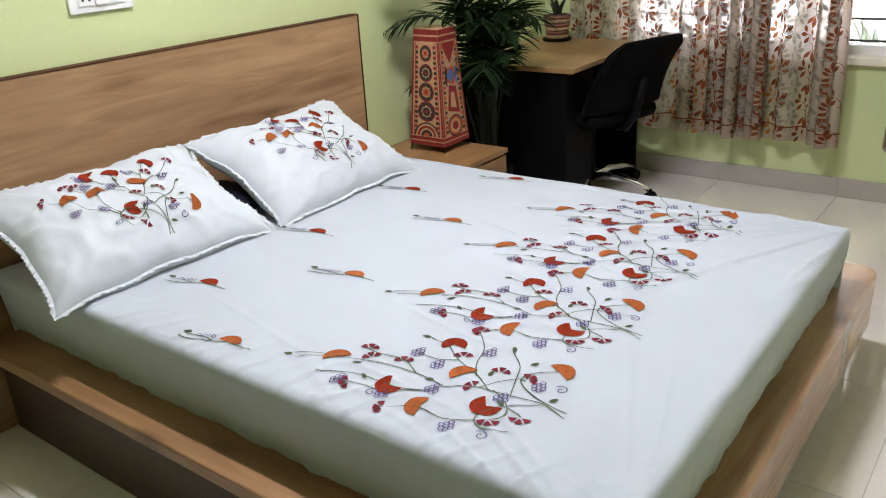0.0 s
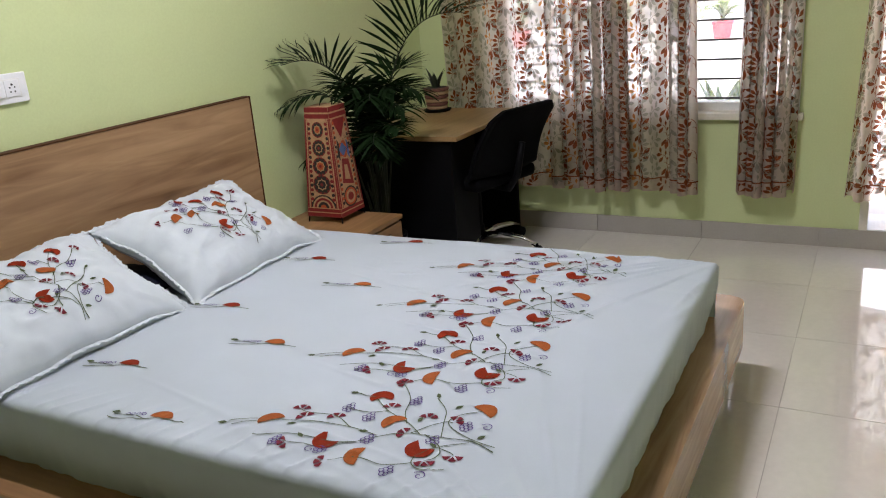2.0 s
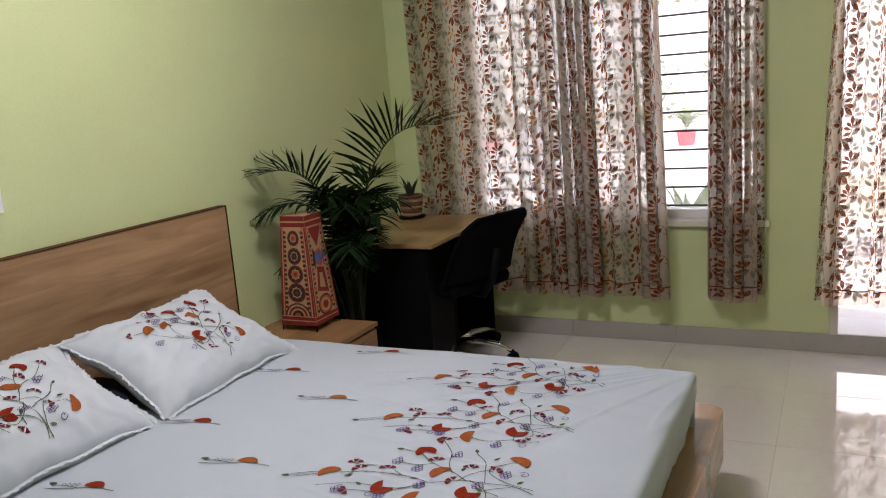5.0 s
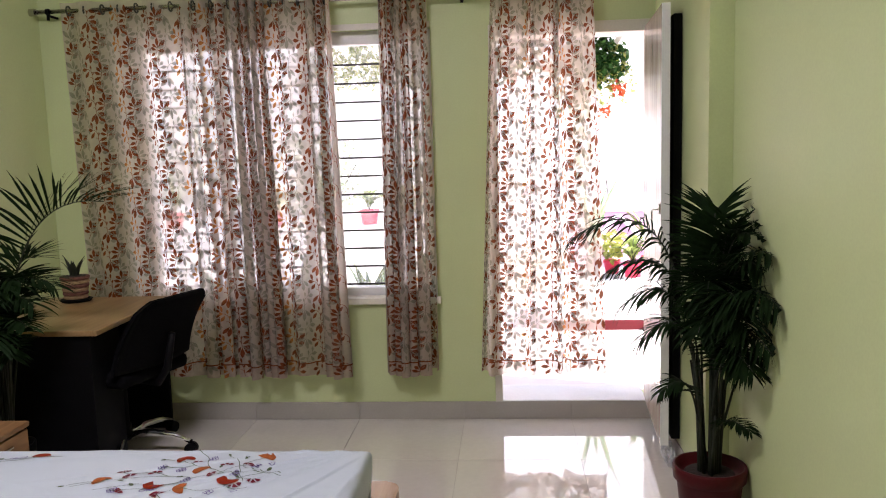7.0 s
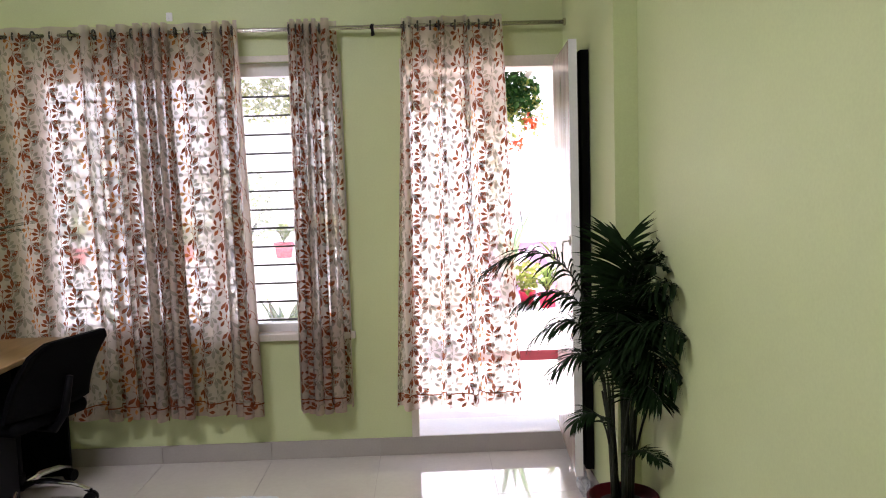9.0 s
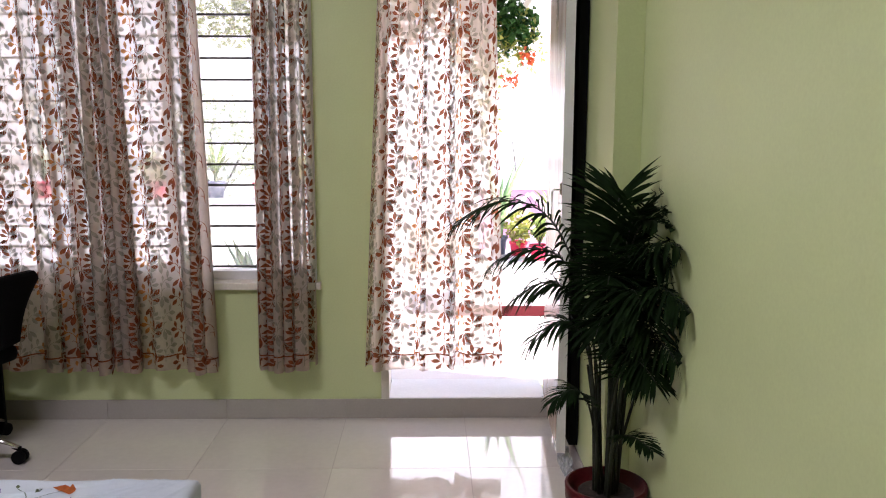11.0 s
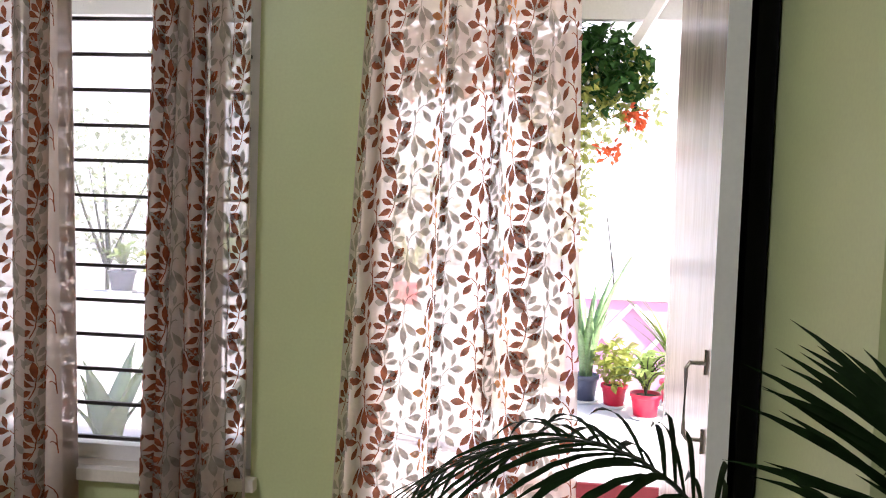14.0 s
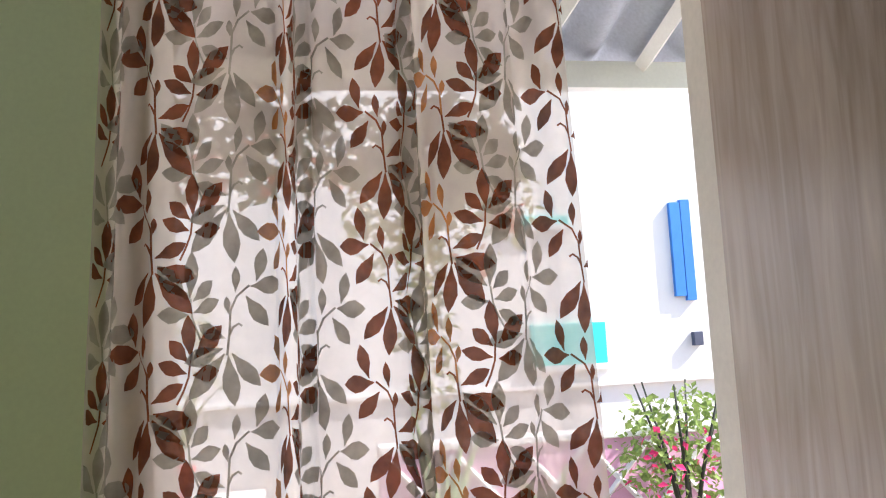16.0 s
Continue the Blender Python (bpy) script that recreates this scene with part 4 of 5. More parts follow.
def basket_pot(at):
    e = thing("potted_plant", "small snake plant in a striped woven pot on the desk", "plant", at)
    part("saucer", lathe(bmesh.new(), [(0.075, 0.0), (0.085, 0.012), (0.08, 0.014), (0.01, 0.012)], 28), M_BLACK, e, "dark saucer")
    for i in range(6):
        z0 = 0.0145 + 0.021 * i
        r0, r1 = 0.058 + 0.0028 * i, 0.058 + 0.0028 * (i + 1)
        part("woven_band", lathe(bmesh.new(), [(r0 - 0.01, z0), (r0 + 0.002, z0 + 0.003), (r1 + 0.003, z0 + 0.011), (r1, z0 + 0.0195), (r1 - 0.012, z0 + 0.0208)], 28), M_BASKET_DARK if i % 2 else M_BASKET, e)
    part("soil", lathe(bmesh.new(), [(0.062, 0.12), (0.06, 0.141), (0.01, 0.142)], 20), M_SOIL, e)
    rnd = random.Random(3)
    for i in range(7):
        a = i * 0.95 + rnd.random() * 0.3
        sword(e, (0.022 * math.cos(a), 0.022 * math.sin(a), 0.139), a, 0.075 + 0.045 * rnd.random(), 0.012, 0.45, M_STALK)
    return e


def sword(parent, base, ang, length, width, lean, mat_=None):
    """A stiff upright sword-shaped leaf."""
    bm = bmesh.new()
    c, s = math.cos(ang), math.sin(ang)
    prev = None
    n = 7
    for i in range(n + 1):
        t = i / n
        w = width * (0.7 + 0.9 * t * (1 - t) * 1.6) * (1 if t < 0.6 else max(0.02, (1 - t) / 0.4))
        off = lean * length * t * t
        p = Vector((base[0] + c * off, base[1] + s * off, base[2] + length * t))
        side = Vector((-s, c, 0)) * w
        dep = Vector((c, s, 0)) * w * 0.35
        row = [bm.verts.new(p - side), bm.verts.new(p - dep), bm.verts.new(p + side), bm.verts.new(p - dep + Vector((c, s, 0)) * 0.003)]
        if prev:
            for k in range(4):
                bm.faces.new((prev[k], prev[(k + 1) % 4], row[(k + 1) % 4], row[k]))
        prev = row
    return part("leaf", bm, mat_ or M_SNAKE, parent, "", True)


basket_pot((-1.765, 4.375, 0.7505))


# ---------------------------------------------------------------- palms
def frond(parent, base, tip, crown, leaflets=22, leaf_len=0.22, width=0.0135, seed=0, stem=0.4, cup=0.35, sag=0.1, clip=None, wild=0.10, arch=0.40):
    """An arching palm frond from its base past a crown height to its tip: a tapered rachis with folded leaflets."""
    rnd = random.Random(seed)
    p0, p3 = Vector(base), Vector(tip)
    flat = Vector((p3.x - p0.x, p3.y - p0.y, 0))
    p1 = p0 + flat * 0.03 + Vector((0, 0, (crown - p0.z) * 0.60))
    p2 = p0 + flat * arch + Vector((0, 0, crown - p0.z))
    n = 18
    pts = [p0 * (1 - t) ** 3 + p1 * (3 * t * (1 - t) ** 2) + p2 * (3 * t * t * (1 - t)) + p3 * t ** 3 for t in [i / n for i in range(n + 1)]]
    bm = bmesh.new()
    tube(bm, pts, [0.0050 * (1 - 0.85 * i / n) + 0.0008 for i in range(n + 1)], 5)
    f0 = len(bm.faces)
    for i in range(leaflets):
        t = stem + (0.99 - stem) * (i + 0.5) / leaflets
        k = min(int(t * n), n - 1)
        p = pts[k].lerp(pts[k + 1], t * n - k)
        d = (pts[k + 1] - pts[k]).normalized()
        side0 = flat.cross(Vector((0, 0, 1))) if flat.length > 0.02 else Vector((1, 0, 0))
        side0.normalize()
        up = side0.cross(d)
        u = (t - stem) / (1 - stem)
        ll = leaf_len * (0.50 + 1.5 * u * (1 - u) + 0.12 * (1 - u)) * (0.88 + 0.24 * rnd.random())
        fwd = 0.35 + 0.95 * u
        for sgn in (-1, 1):
            w0 = (side0 * sgn + d * (fwd + wild * rnd.uniform(-1, 1)) + up * (cup + wild * rnd.uniform(-1, 1))).normalized()
            prev = None
            q = p.copy()
            m = 6
            for j in range(m + 1):
                s = j / m
                wd = width * (0.45 + 2.2 * s * (1 - s)) * (1 if s < 0.7 else max(0.04, (1 - s) / 0.3))
                ax = w0.cross(up).normalized()
                row = [bm.verts.new(q + ax * wd * 0.5 + up * wd * 0.14), bm.verts.new(q), bm.verts.new(q - ax * wd * 0.5 + up * wd * 0.14)]
                if prev:
                    bm.faces.new((prev[0], prev[1], row[1], row[0]))
                    bm.faces.new((prev[1], prev[2], row[2], row[1]))
                prev = row
                w0 = (w0 + Vector((0, 0, -sag * (0.6 + 0.8 * rnd.random())))).normalized()
                q = q + w0 * (ll / m)
    for i, fc in enumerate(bm.faces):
        fc.material_index = 0 if i < f0 else 1
        fc.smooth = True
    if clip is not None:
        for vv in bm.verts:
            hi = clip[1] if vv.co.y < clip[2] else clip[3]
            over = vv.co.x - hi
            vv.co.x = max(clip[0], hi + 0.02 * math.tanh(over / 0.25) - 0.02 if over > 0 else vv.co.x)
    return part("frond", bm, [M_STALK, M_PALM_SHADED], parent)


def pot(parent, r, h, material):
    part("pot", lathe(bmesh.new(), [(r * 0.72, 0.0), (r * 0.9, h * 0.8), (r * 0.93, h * 0.82), (r, h * 0.83), (r * 1.02, h * 0.98), (r, h), (r * 0.93, h), (r * 0.9, h * 0.9), (0.01, h * 0.88)], 36), material, parent, "", True)
    part("soil", lathe(bmesh.new(), [(r * 0.9, h * 0.86), (r * 0.6, h * 0.91), (0.01, h * 0.92)], 24), M_SOIL, parent, "dark soil", True)


def palm(at, label, pot_r, pot_h, pot_mat, canes, fronds, seed, clip, width):
    e = thing("areca_palm", label, "plant", at)
    pot(e, pot_r, pot_h, pot_mat)
    rnd = random.Random(seed)
    for i in range(canes):
        a = rnd.random() * math.tau
        r = pot_r * 0.38 * rnd.random()
        b0 = Vector((r * math.cos(a), r * math.sin(a), pot_h * 0.88))
        hh = 0.25 + 0.35 * rnd.random()
        lean = 0.04 + 0.08 * rnd.random()
        bm = bmesh.new()
        tube(bm, [b0, b0 + Vector((math.cos(a) * lean * 0.3, math.sin(a) * lean * 0.3, hh * 0.5)), b0 + Vector((math.cos(a) * lean * 0.7, math.sin(a) * lean * 0.7, hh))], [0.008, 0.006, 0.004], 6)
        part("cane", bm, M_STALK, e, "", True)
    rr = random.Random(seed + 1)
    for k, (tx, ty, tz, crown, ll, sag) in enumerate(fronds):
        a = math.atan2(ty, tx) + rr.uniform(-0.6, 0.6)
        r = pot_r * (0.05 + 0.3 * rr.random())
        cup = 0.55 if sag < 0.08 else 0.22
        frond(e, (r * math.cos(a), r * math.sin(a), pot_h * 0.86), (tx, ty, tz), crown, int((22 + ll * 36) * 0.0092 / width) + 4, ll * 1.2, width, seed * 100 + k, stem=0.50, cup=cup, sag=sag, clip=clip, wild=0.2, arch=0.20)
    return e


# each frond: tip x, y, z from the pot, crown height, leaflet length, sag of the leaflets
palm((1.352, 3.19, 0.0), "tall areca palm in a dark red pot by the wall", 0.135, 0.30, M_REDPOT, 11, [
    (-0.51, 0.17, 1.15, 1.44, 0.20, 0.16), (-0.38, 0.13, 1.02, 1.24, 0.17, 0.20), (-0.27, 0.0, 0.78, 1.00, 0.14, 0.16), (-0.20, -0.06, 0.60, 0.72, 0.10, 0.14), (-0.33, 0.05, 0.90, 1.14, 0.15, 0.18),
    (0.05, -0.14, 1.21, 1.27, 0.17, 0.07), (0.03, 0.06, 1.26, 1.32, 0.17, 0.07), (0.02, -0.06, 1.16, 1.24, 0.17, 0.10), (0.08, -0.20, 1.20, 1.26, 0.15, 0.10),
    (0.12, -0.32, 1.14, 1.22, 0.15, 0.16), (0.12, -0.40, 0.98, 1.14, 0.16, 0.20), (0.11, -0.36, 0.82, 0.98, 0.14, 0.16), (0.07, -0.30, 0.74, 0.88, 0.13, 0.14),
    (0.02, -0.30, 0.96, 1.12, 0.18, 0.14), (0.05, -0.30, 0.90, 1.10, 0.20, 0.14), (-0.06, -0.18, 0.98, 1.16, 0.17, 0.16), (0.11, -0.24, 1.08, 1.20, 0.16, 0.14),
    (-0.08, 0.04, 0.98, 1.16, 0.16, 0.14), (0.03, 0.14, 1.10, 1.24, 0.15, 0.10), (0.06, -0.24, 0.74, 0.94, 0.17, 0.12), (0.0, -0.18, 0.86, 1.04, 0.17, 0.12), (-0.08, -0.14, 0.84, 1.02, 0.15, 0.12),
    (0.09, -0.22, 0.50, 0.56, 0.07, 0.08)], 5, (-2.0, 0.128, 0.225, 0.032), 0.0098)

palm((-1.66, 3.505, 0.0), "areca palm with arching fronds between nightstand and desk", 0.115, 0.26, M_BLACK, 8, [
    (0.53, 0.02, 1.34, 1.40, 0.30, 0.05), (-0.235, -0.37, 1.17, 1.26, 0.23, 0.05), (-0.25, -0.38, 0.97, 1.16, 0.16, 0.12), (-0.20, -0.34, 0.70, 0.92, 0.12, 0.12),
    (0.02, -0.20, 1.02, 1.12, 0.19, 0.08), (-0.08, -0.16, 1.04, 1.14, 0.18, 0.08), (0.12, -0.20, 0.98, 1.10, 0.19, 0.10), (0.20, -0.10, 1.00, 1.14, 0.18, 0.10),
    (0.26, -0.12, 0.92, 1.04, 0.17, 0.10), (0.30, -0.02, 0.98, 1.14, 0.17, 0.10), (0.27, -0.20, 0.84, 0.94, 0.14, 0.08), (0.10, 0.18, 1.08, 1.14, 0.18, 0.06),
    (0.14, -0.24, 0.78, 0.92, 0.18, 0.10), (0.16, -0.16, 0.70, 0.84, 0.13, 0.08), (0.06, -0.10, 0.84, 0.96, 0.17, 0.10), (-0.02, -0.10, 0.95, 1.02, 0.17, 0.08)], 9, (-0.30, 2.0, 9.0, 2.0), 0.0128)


# ---------------------------------------------------------------- curtains
ROD_Y, ROD_Z = 4.505, 2.318
rod = thing("curtain_rod", "brushed steel curtain rod across the window wall", "curtain rod", (0, 0, 0))
bm = bmesh.new()
rod_mesh(bm, (-1.955, ROD_Y, ROD_Z), (1.40, ROD_Y, ROD_Z), 0.0115, seg=16)
part("pole", bm, M_STEEL, rod, "", True)
for xe in (-1.945, 1.395):
    bm = bmesh.new()
    rod_mesh(bm, (xe - 0.016, ROD_Y, ROD_Z), (xe + 0.016, ROD_Y, ROD_Z), 0.020, seg=20)
    part("end_cap", bm, M_STEEL, rod)
for xb in (-1.86, 0.385, -1.0):
    bm = bmesh.new()
    rod_mesh(bm, (xb, YF + 0.001, ROD_Z - 0.02), (xb, ROD_Y, ROD_Z - 0.02), 0.007)
    rod_mesh(bm, (xb - 0.008, ROD_Y, ROD_Z), (xb + 0.008, ROD_Y, ROD_Z), 0.017, seg=16)
    rod_mesh(bm, (xb, ROD_Y, ROD_Z - 0.01), (xb, ROD_Y, ROD_Z - 0.045), 0.008)
    part("bracket", bm, M_BLACK, rod)


class Drape:
    """A gathered eyelet curtain. Along its cloth (metres) and height it gives a place."""

    def __init__(self, top, bottom, z_bottom, knots, amp, seed, over):
        # knots: (share of the width, folds up to there): dense folds where the cloth bunches
        self.top, self.bottom, self.zb, self.amp = top, bottom, z_bottom, amp
        self.kx = np.array([k[0] for k in knots])
        self.kf = np.array([k[1] for k in knots])
        self.seed, self.over = seed, over
        s = np.linspace(0, 1, 4000)
        x, y = self.flat(s, 0.5)
        self.arc = np.concatenate([[0], np.cumsum(np.hypot(np.diff(x), np.diff(y)))])
        self.s = s
        self.width = self.arc[-1]

    def flat(self, s, t):
        """Share of the width and of the height (0 top) to x, y."""
        f = np.interp(s, self.kx, self.kf)
        l = self.top[0] * (1 - t) + self.bottom[0] * t
        r = self.top[1] * (1 - t) + self.bottom[1] * t
        loc = np.gradient(np.interp(np.linspace(0, 1, 400), self.kx, self.kf), 1 / 399)
        dens = np.interp(s, np.linspace(0, 1, 400), loc)
        lam = (r - l) / np.maximum(dens, 0.5)
        ph = 2 * np.pi * f
        tight = np.clip((0.135 - lam) / 0.075, 0, 1)
        a = np.minimum(self.amp * (0.36 + 0.64 * tight), 1.1 * lam) * (1.0 + 0.35 * np.sin(ph * 0.31 + self.seed) * t) * (1 + 0.45 * t)
        drift = 0.55 * np.sin(t * 2.1 + f * 1.7 + self.seed) * t
        x = l + (r - l) * s - (0.04 + self.over * tight) * lam * np.sin(2 * (ph + drift)) * (0.45 + 0.55 * t)
        y = ROD_Y + a * np.sin(ph + drift) + 0.010 * t * np.sin(ph * 0.5 + 2.0 * self.seed)
        return x, y

    def place(self, c, z, lift=0.0):
        """Arrays of cloth and height to points, lifted off the cloth into the room."""
        c, z = np.asarray(c, float), np.asarray(z, float)
        top = ROD_Z + 0.045
        t = np.clip((top - z) / (top - self.zb), 0, 1)
        s = np.interp(c, self.arc, self.s)
        x, y = self.flat(s, t)
        if lift:
            e = 0.0008
            x2, y2 = self.flat(np.clip(s + e, 0, 1), t)
            x1, y1 = self.flat(np.clip(s - e, 0, 1), t)
            dx, dy = x2 - x1, y2 - y1
            n = np.hypot(dx, dy) + 1e-9
            x, y = x + dy / n * lift, y - dx / n * lift
        return np.stack([x, y, z], -1)


def curtain(label, top, bottom, zb, knots, amp, seed, first, over):
    d = Drape(top, bottom, zb, knots, amp, seed, over)
    e = thing("curtain", label, "curtain", (0, 0, 0), group="leaf print curtains")
    ztop = ROD_Z + 0.045
    nc, nz = max(60, int(d.width / 0.008)), 44
    hem = zb + 0.075
    for name, z0, z1, rows, mm, lab in (("cloth", hem, ztop, nz, M_SHEER, "sheer off-white cloth"), ("hem", zb, hem, 4, M_HEM, "doubled hem")):
        cc = np.linspace(0, d.width, nc + 1)
        pts = []
        for k in range(rows + 1):
            zr = z0 + (z1 - z0) * k / rows
            wob = 0.006 * np.sin(cc * 23 + seed) if (name == "hem" and k == 0) else 0.0
            pts.append(d.place(cc, np.full(nc + 1, zr) + wob))
        pts = np.concatenate(pts)
        w = nc + 1
        faces = [(k * w + i, k * w + i + 1, (k + 1) * w + i + 1, (k + 1) * w + i) for k in range(rows) for i in range(nc)]
        raw(name, pts.tolist(), faces, mm, e, lab, True)
    cc = np.linspace(0, d.width, nc + 1)
    pts = np.concatenate([d.place(cc, np.full(nc + 1, hem + q), 0.0028) for q in (-0.003, 0.004)])
    raw("hem_seam", pts.tolist(), [(i, i + 1, nc + 2 + i, nc + 1 + i) for i in range(nc)], M_LEAF_BROWN, e, "dark stitched hem line", True)
    # printed sprigs of leaves, in upright runs of brown, rust and grey
    rnd = random.Random(int(seed * 10) + 5)
    kinds = {"brown": ([], [], []), "rust": ([], [], []), "grey": ([], [], [])}
    us = np.array([0.0, 0.18, 0.40, 0.64, 0.85, 1.0])
    ws = np.array([0.06, 0.34, 0.86, 1.0, 0.56, 0.0])

    def leaf_at(key, c, z, ang, ln, wd):
        ca, sa = math.cos(radians(ang)), math.sin(radians(ang))
        bend = 0.06 * (1 if ca > 0 else -1)
        gc, gz = kinds[key][0], kinds[key][1]
        k = len(gc)
        for u, w in zip(us, ws):
            bb = bend * u * u
            for q in (-1, 0, 1):
                a, b = u * ln, (q * w * wd * 0.5) + bb * ln
                gc.append(c + a * ca - b * sa)
                gz.append(z + a * sa + b * ca)
        for i in range(5):
            for q in (0, 1):
                kinds[key][2].append((k + i * 3 + q, k + i * 3 + q + 1, k + i * 3 + q + 4, k + i * 3 + q + 3))

    def stem_at(key, pts, w=0.0013):
        gc, gz, gf = kinds[key]
        k = len(gc)
        for i, (a, b) in enumerate(pts):
            p, q = pts[max(i - 1, 0)], pts[min(i + 1, len(pts) - 1)]
            dx, dz = q[0] - p[0], q[1] - p[1]
            n = math.hypot(dx, dz) or 1
            gc += [a - dz / n * w, a + dz / n * w]
            gz += [b + dx / n * w, b - dx / n * w]
        gf.extend((k + 2 * i, k + 2 * i + 1, k + 2 * i + 3, k + 2 * i + 2) for i in range(len(pts) - 1))

    # one repeat: a hanging sprig, an upright one beside it and a small one on its other side, in millimetres
    HANG = ((-3, -8, -124, 46, 17), (1, -10, -93, 54, 18), (5, -8, -55, 58, 22), (7, -2, -18, 44, 21), (4, 9, 22, 36, 16))
    UPRIGHT = ((49, 56, 98, 48, 17), (52, 56, 42, 48, 21), (45, 53, 139, 30, 16), (44, 40, 164, 34, 16), (51, 38, 0, 32, 18))
    SIDE = ((-30, 72, 106, 36, 15), (-24, 67, 184, 36, 20), (-18, 56, 236, 38, 17), (-6, 60, 96, 27, 9), (1, 36, 80, 18, 7))
    pitch, rep = 0.095, 0.163
    for col in range(int((d.width - first) / pitch) + 2):
        c = first + pitch * (col - 0.5)
        grey = col % 2 == 1
        flip = -1 if grey else 1
        base_key = "grey" if grey else "brown"
        z = ztop + (0.5 if grey else 0.08) * rep + (0.0, 0.30, 0.12)[(col // 2) % 3] * rep
        while z > zb - rep:
            z -= rep
            for set_, key in ((HANG, base_key), (UPRIGHT, base_key), (SIDE, base_key if grey or col % 4 == 2 else "rust")):
                for mx, mz, ang, ln, wd in set_:
                    a = c + flip * mx * 0.001
                    b = z + mz * 0.001
                    if zb + (0.07 if ang < 0 else 0.012) < b < ztop - 0.05 and 0.02 < a < d.width - 0.02:
                        leaf_at(key, a, b, (180 - ang if flip < 0 else ang) + rnd.uniform(-5, 5), ln * 0.0011 * rnd.uniform(0.94, 1.05), wd * 0.00108)
                runs = {id(HANG): [(-14, 22), (-10, 25), (-4, 21), (0, 12), (1, 2), (2, -10)], id(UPRIGHT): [(33, 6), (40, 20), (46, 36), (48, 56)], id(SIDE): [(0, 12), (-1, 40), (-8, 56), (-22, 68)]}[id(set_)]
                pts = [(c + flip * p * 0.001, z + q * 0.001) for p, q in runs]
                if all(zb + 0.01 < q < ztop - 0.02 and 0.01 < p < d.width - 0.01 for p, q in pts):
                    stem_at(key, pts)
    for key, (gc, gz, gf) in kinds.items():
        if gf:
            pts = d.place(np.clip(gc, 0, d.width), gz, 0.0022)
            ob = raw(key + "_leaf_print", pts.tolist(), gf, {"brown": M_LEAF_BROWN, "rust": M_LEAF_RUST, "grey": M_LEAF_GREY}[key], e, "", True)
            ob["kind"] = "stuff"
    # eyelets where the pole passes the cloth
    fs_ = np.interp(np.linspace(0, 1, 2000), d.kx, d.kf)
    nfold = d.kf[-1]
    for k in range(int(nfold * 2)):
        s = np.interp((k + 0.5) / 2, fs_, np.linspace(0, 1, 2000))
        x = top[0] + (top[1] - top[0]) * s
        bm = bmesh.new()
        pts = [(x + 0.004 * math.sin(j), ROD_Y + 0.024 * math.cos(j * math.tau / 16), ROD_Z + 0.024 * math.sin(j * math.tau / 16)) for j in range(17)]
        tube(bm, [(x, p[1], p[2]) for p in pts], 0.005, 6)
        part("eyelet", bm, M_BAR, e, "dark metal eyelet", True)
    return e


curtain("sheer window curtain printed with brown leaves, drawn open wide", (-1.79, -0.31), (-1.745, -0.285), 0.285,
        [(0, 0), (0.46, 3.6), (0.52, 4.6), (0.64, 6.4), (0.675, 7.4), (0.755, 10.0), (0.92, 11.6), (1.0, 13.8)], 0.052, 1.3, 0.04, 0.34)
curtain("sheer window curtain printed with brown leaves, bunched tight", (-0.055, 0.185), (-0.075, 0.185), 0.295,
        [(0, 0), (0.3, 2.0), (0.62, 4.0), (1.0, 5.4)], 0.055, 2.1, 0.03, 0.36)
curtain("sheer door curtain printed with brown leaves, half drawn", (0.535, 1.060), (0.445, 1.122), 0.285,
        [(0, 0), (0.10, 1.0), (0.35, 2.0), (0.42, 2.8), (0.62, 3.6), (0.68, 4.4), (0.88, 5.2), (1.0, 6.0)], 0.026, 0.4, 0.03, 0.04)

# small things on the walls and floor
nail = thing("nail", "small bent nail in the green wall", "nail", (XR, 2.60, 2.06))
bm = bmesh.new()
tube(bm, [(0.002, 0, 0), (-0.016, 0, 0.002), (-0.022, 0, 0.010)], 0.0022, 6)
part("shank", bm, M_BAR, nail)
hook = thing("wall_hook", "small white plastic hook above the curtain rod", "hook", (-0.685, YF, 2.415))
part("base", boxes((-0.016, 0.016, -0.014, 0.0, -0.022, 0.022), bevel=0.004), M_PLATE, hook)
bm = bmesh.new()
tube(bm, [(0, -0.013, -0.008), (0, -0.03, -0.014), (0, -0.034, -0.002)], 0.004, 6)
part("hook_arm", bm, M_PLATE, hook)
bag = thing("plastic_bag", "crumpled clear plastic bag on the floor behind the door", "bag", (1.340, 3.93, 0.0))
bm = bmesh.new()
bmesh.ops.create_icosphere(bm, subdivisions=4, radius=1.0)
for vv in bm.verts:
    d_ = 1 + 0.45 * noise.noise(vv.co * 2.6) + 0.25 * abs(noise.noise(vv.co * 6.5))
    vv.co = Vector((vv.co.x * 0.024 * d_, vv.co.y * 0.085 * d_, 0.055 + vv.co.z * 0.05 * d_))
low_z = min(vv.co.z for vv in bm.verts)
for vv in bm.verts:
    vv.co.z -= low_z
part("film", bm, M_BAGFILM, bag)

# ---------------------------------------------------------------- outside
ground = tagged(part("ground", boxes((-150, 150, YF + WT, 250, -0.5, -0.02)), M_EARTH), "dry pale garden earth reaching far away", "ground", kind="structure")
tagged(part("pavement", boxes((-6, 8, YF + WT + 0.1, 8.0, -0.3, 0.10)), M_PATIO), "pale tiled patio outside the door", "patio", kind="structure")

roof = thing("patio_roof", "corrugated grey sheet roof on white rafters", "roof", (0, 0, 0))
SL = -0.26


def roof_z(y):
    return 2.72 + SL * (y - 4.9)


